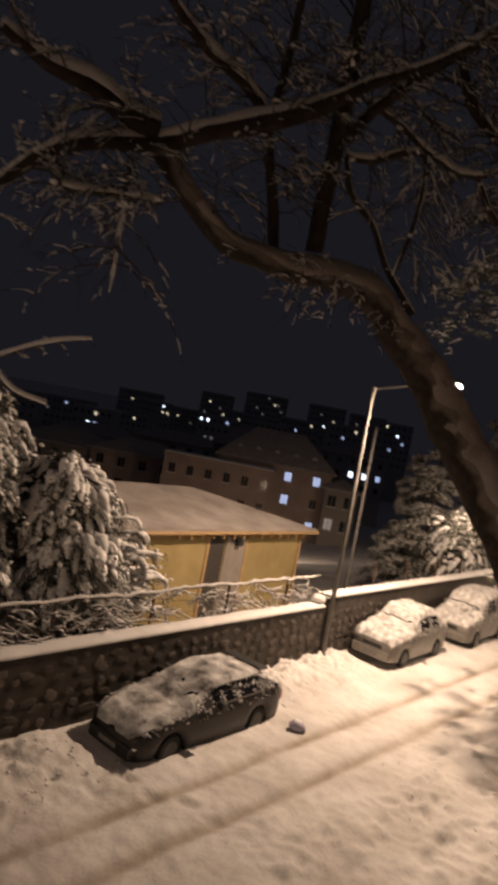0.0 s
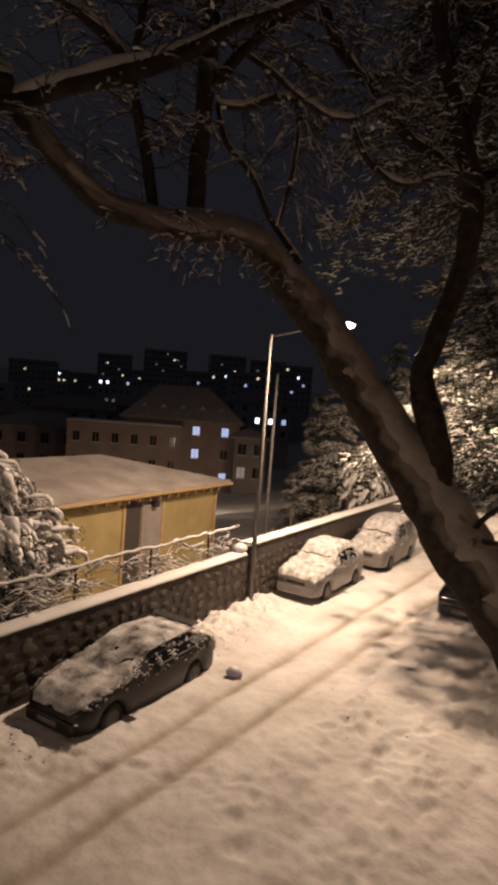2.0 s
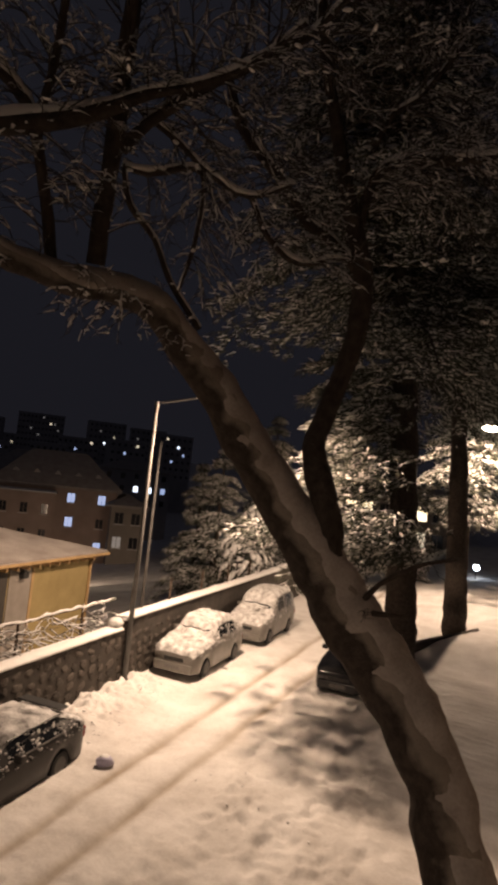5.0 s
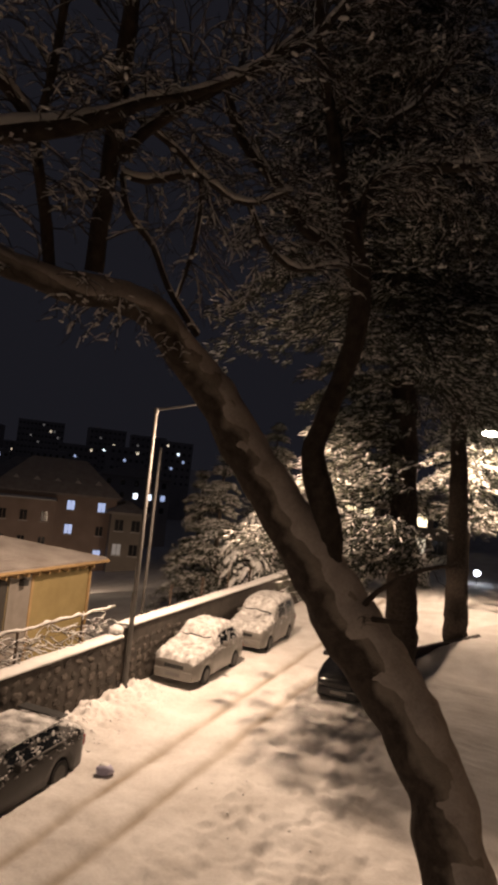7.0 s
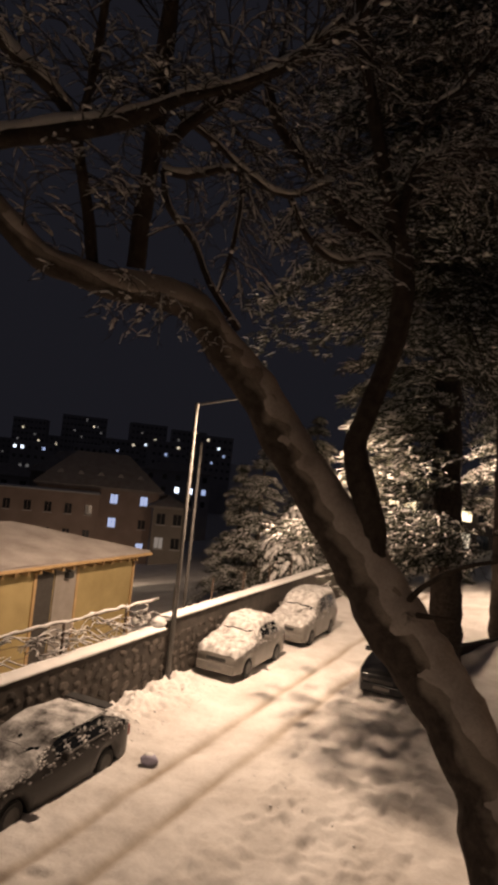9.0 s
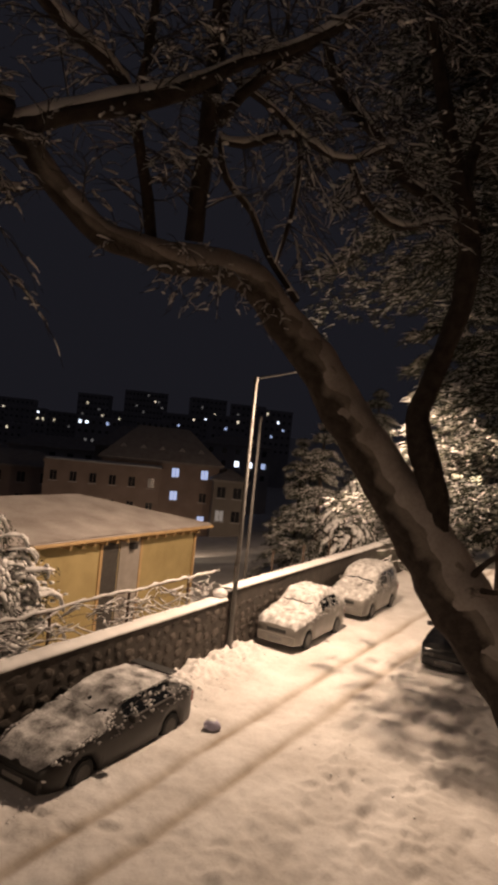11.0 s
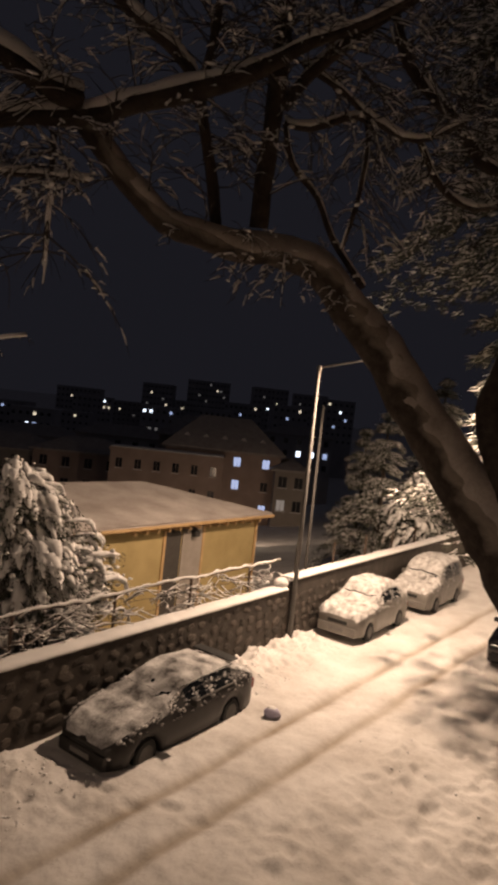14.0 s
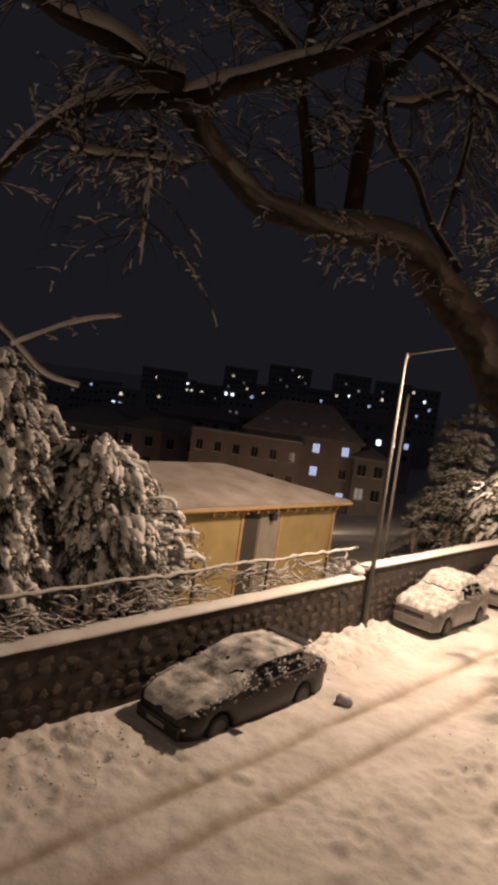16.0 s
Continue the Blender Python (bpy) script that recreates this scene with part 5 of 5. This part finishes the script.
# low wall by the trees
bm = bmesh.new()
q0, q1 = Vector((24.5, 3.4, 0)), Vector((38, -2.6, 0))
n = Vector((q1.y - q0.y, q0.x - q1.x, 0)).normalized()
vs = []
for q in (q0, q1):
    vs.append([bm.verts.new(v) for v in (q + Vector((0, 0, -0.3)), q + Vector((0, 0, 0.62)), q - n * 0.3 + Vector((0, 0, 0.62)), q - n * 0.3 + Vector((0, 0, -0.3)))])
for k in range(4):
    bm.faces.new((vs[0][k], vs[1][k], vs[1][(k + 1) % 4], vs[0][(k + 1) % 4]))
bm.faces.new(vs[0]); bm.faces.new(vs[1][::-1])
tagged(part("wall_low", bm, MORTAR), "low dark retaining wall under the trees", "wall", kind="structure")

# house wall behind the viewer
bm = bmesh.new()
box(bm, (-12, -2.4, -0.3), (14, -1.9, 12))
tagged(part("wall_behind", bm, GREYWALL), "plain rendered house wall behind the viewer", "wall", kind="structure")


# ---- stones of the boundary wall ----
def stone_mesh(seed):
    """A flattish rounded stone, 1 x 1 in outline, front towards -y."""
    rng = np.random.default_rng(seed)
    n = 7
    a = np.sort(np.linspace(0, 6.283, n, endpoint=False) + rng.uniform(-0.25, 0.25, n))
    rad = 0.5 * rng.uniform(0.86, 1.08, n)
    out = [(r * math.cos(t) * 1.05, r * math.sin(t)) for r, t in zip(rad, a)]
    verts = [(x, 0.05, z) for x, z in out] + [(x * 0.86, -0.008, z * 0.86) for x, z in out] + [(x * 0.5, -0.016, z * 0.5) for x, z in out]
    faces = [(i, (i + 1) % n, n + (i + 1) % n, n + i) for i in range(n)]
    faces += [(n + i, n + (i + 1) % n, 2 * n + (i + 1) % n, 2 * n + i) for i in range(n)] + [tuple(range(2 * n, 3 * n))]
    me = bpy.data.meshes.new("stone")
    me.from_pydata(verts, [], [f[::-1] for f in faces])
    me.materials.append(STONE)
    return me


rng = np.random.default_rng(40)
stones = [stone_mesh(s) for s in range(9)]
row_z, count = 0.12, 0
while row_z < 1.5:
    rh = rng.uniform(0.22, 0.32)
    x = 5.2 + rng.uniform(0, 0.3)
    while x < 24 and count < 430:
        w = rng.uniform(0.24, 0.56)
        ob = new("stone", stones[rng.integers(9)])
        ob.parent = wall
        ob.matrix_basis = Matrix.LocRotScale((x + w / 2, wall_y(x) - 0.004, row_z + rh / 2 + rng.normal(0, 0.05)), Euler((0, rng.uniform(-0.6, 0.6), 0)), (w * rng.uniform(0.7, 0.95), 1, rh * rng.uniform(0.6, 1.0)))
        x += w + rng.uniform(0.0, 0.05)
        count += 1
    row_z += rh
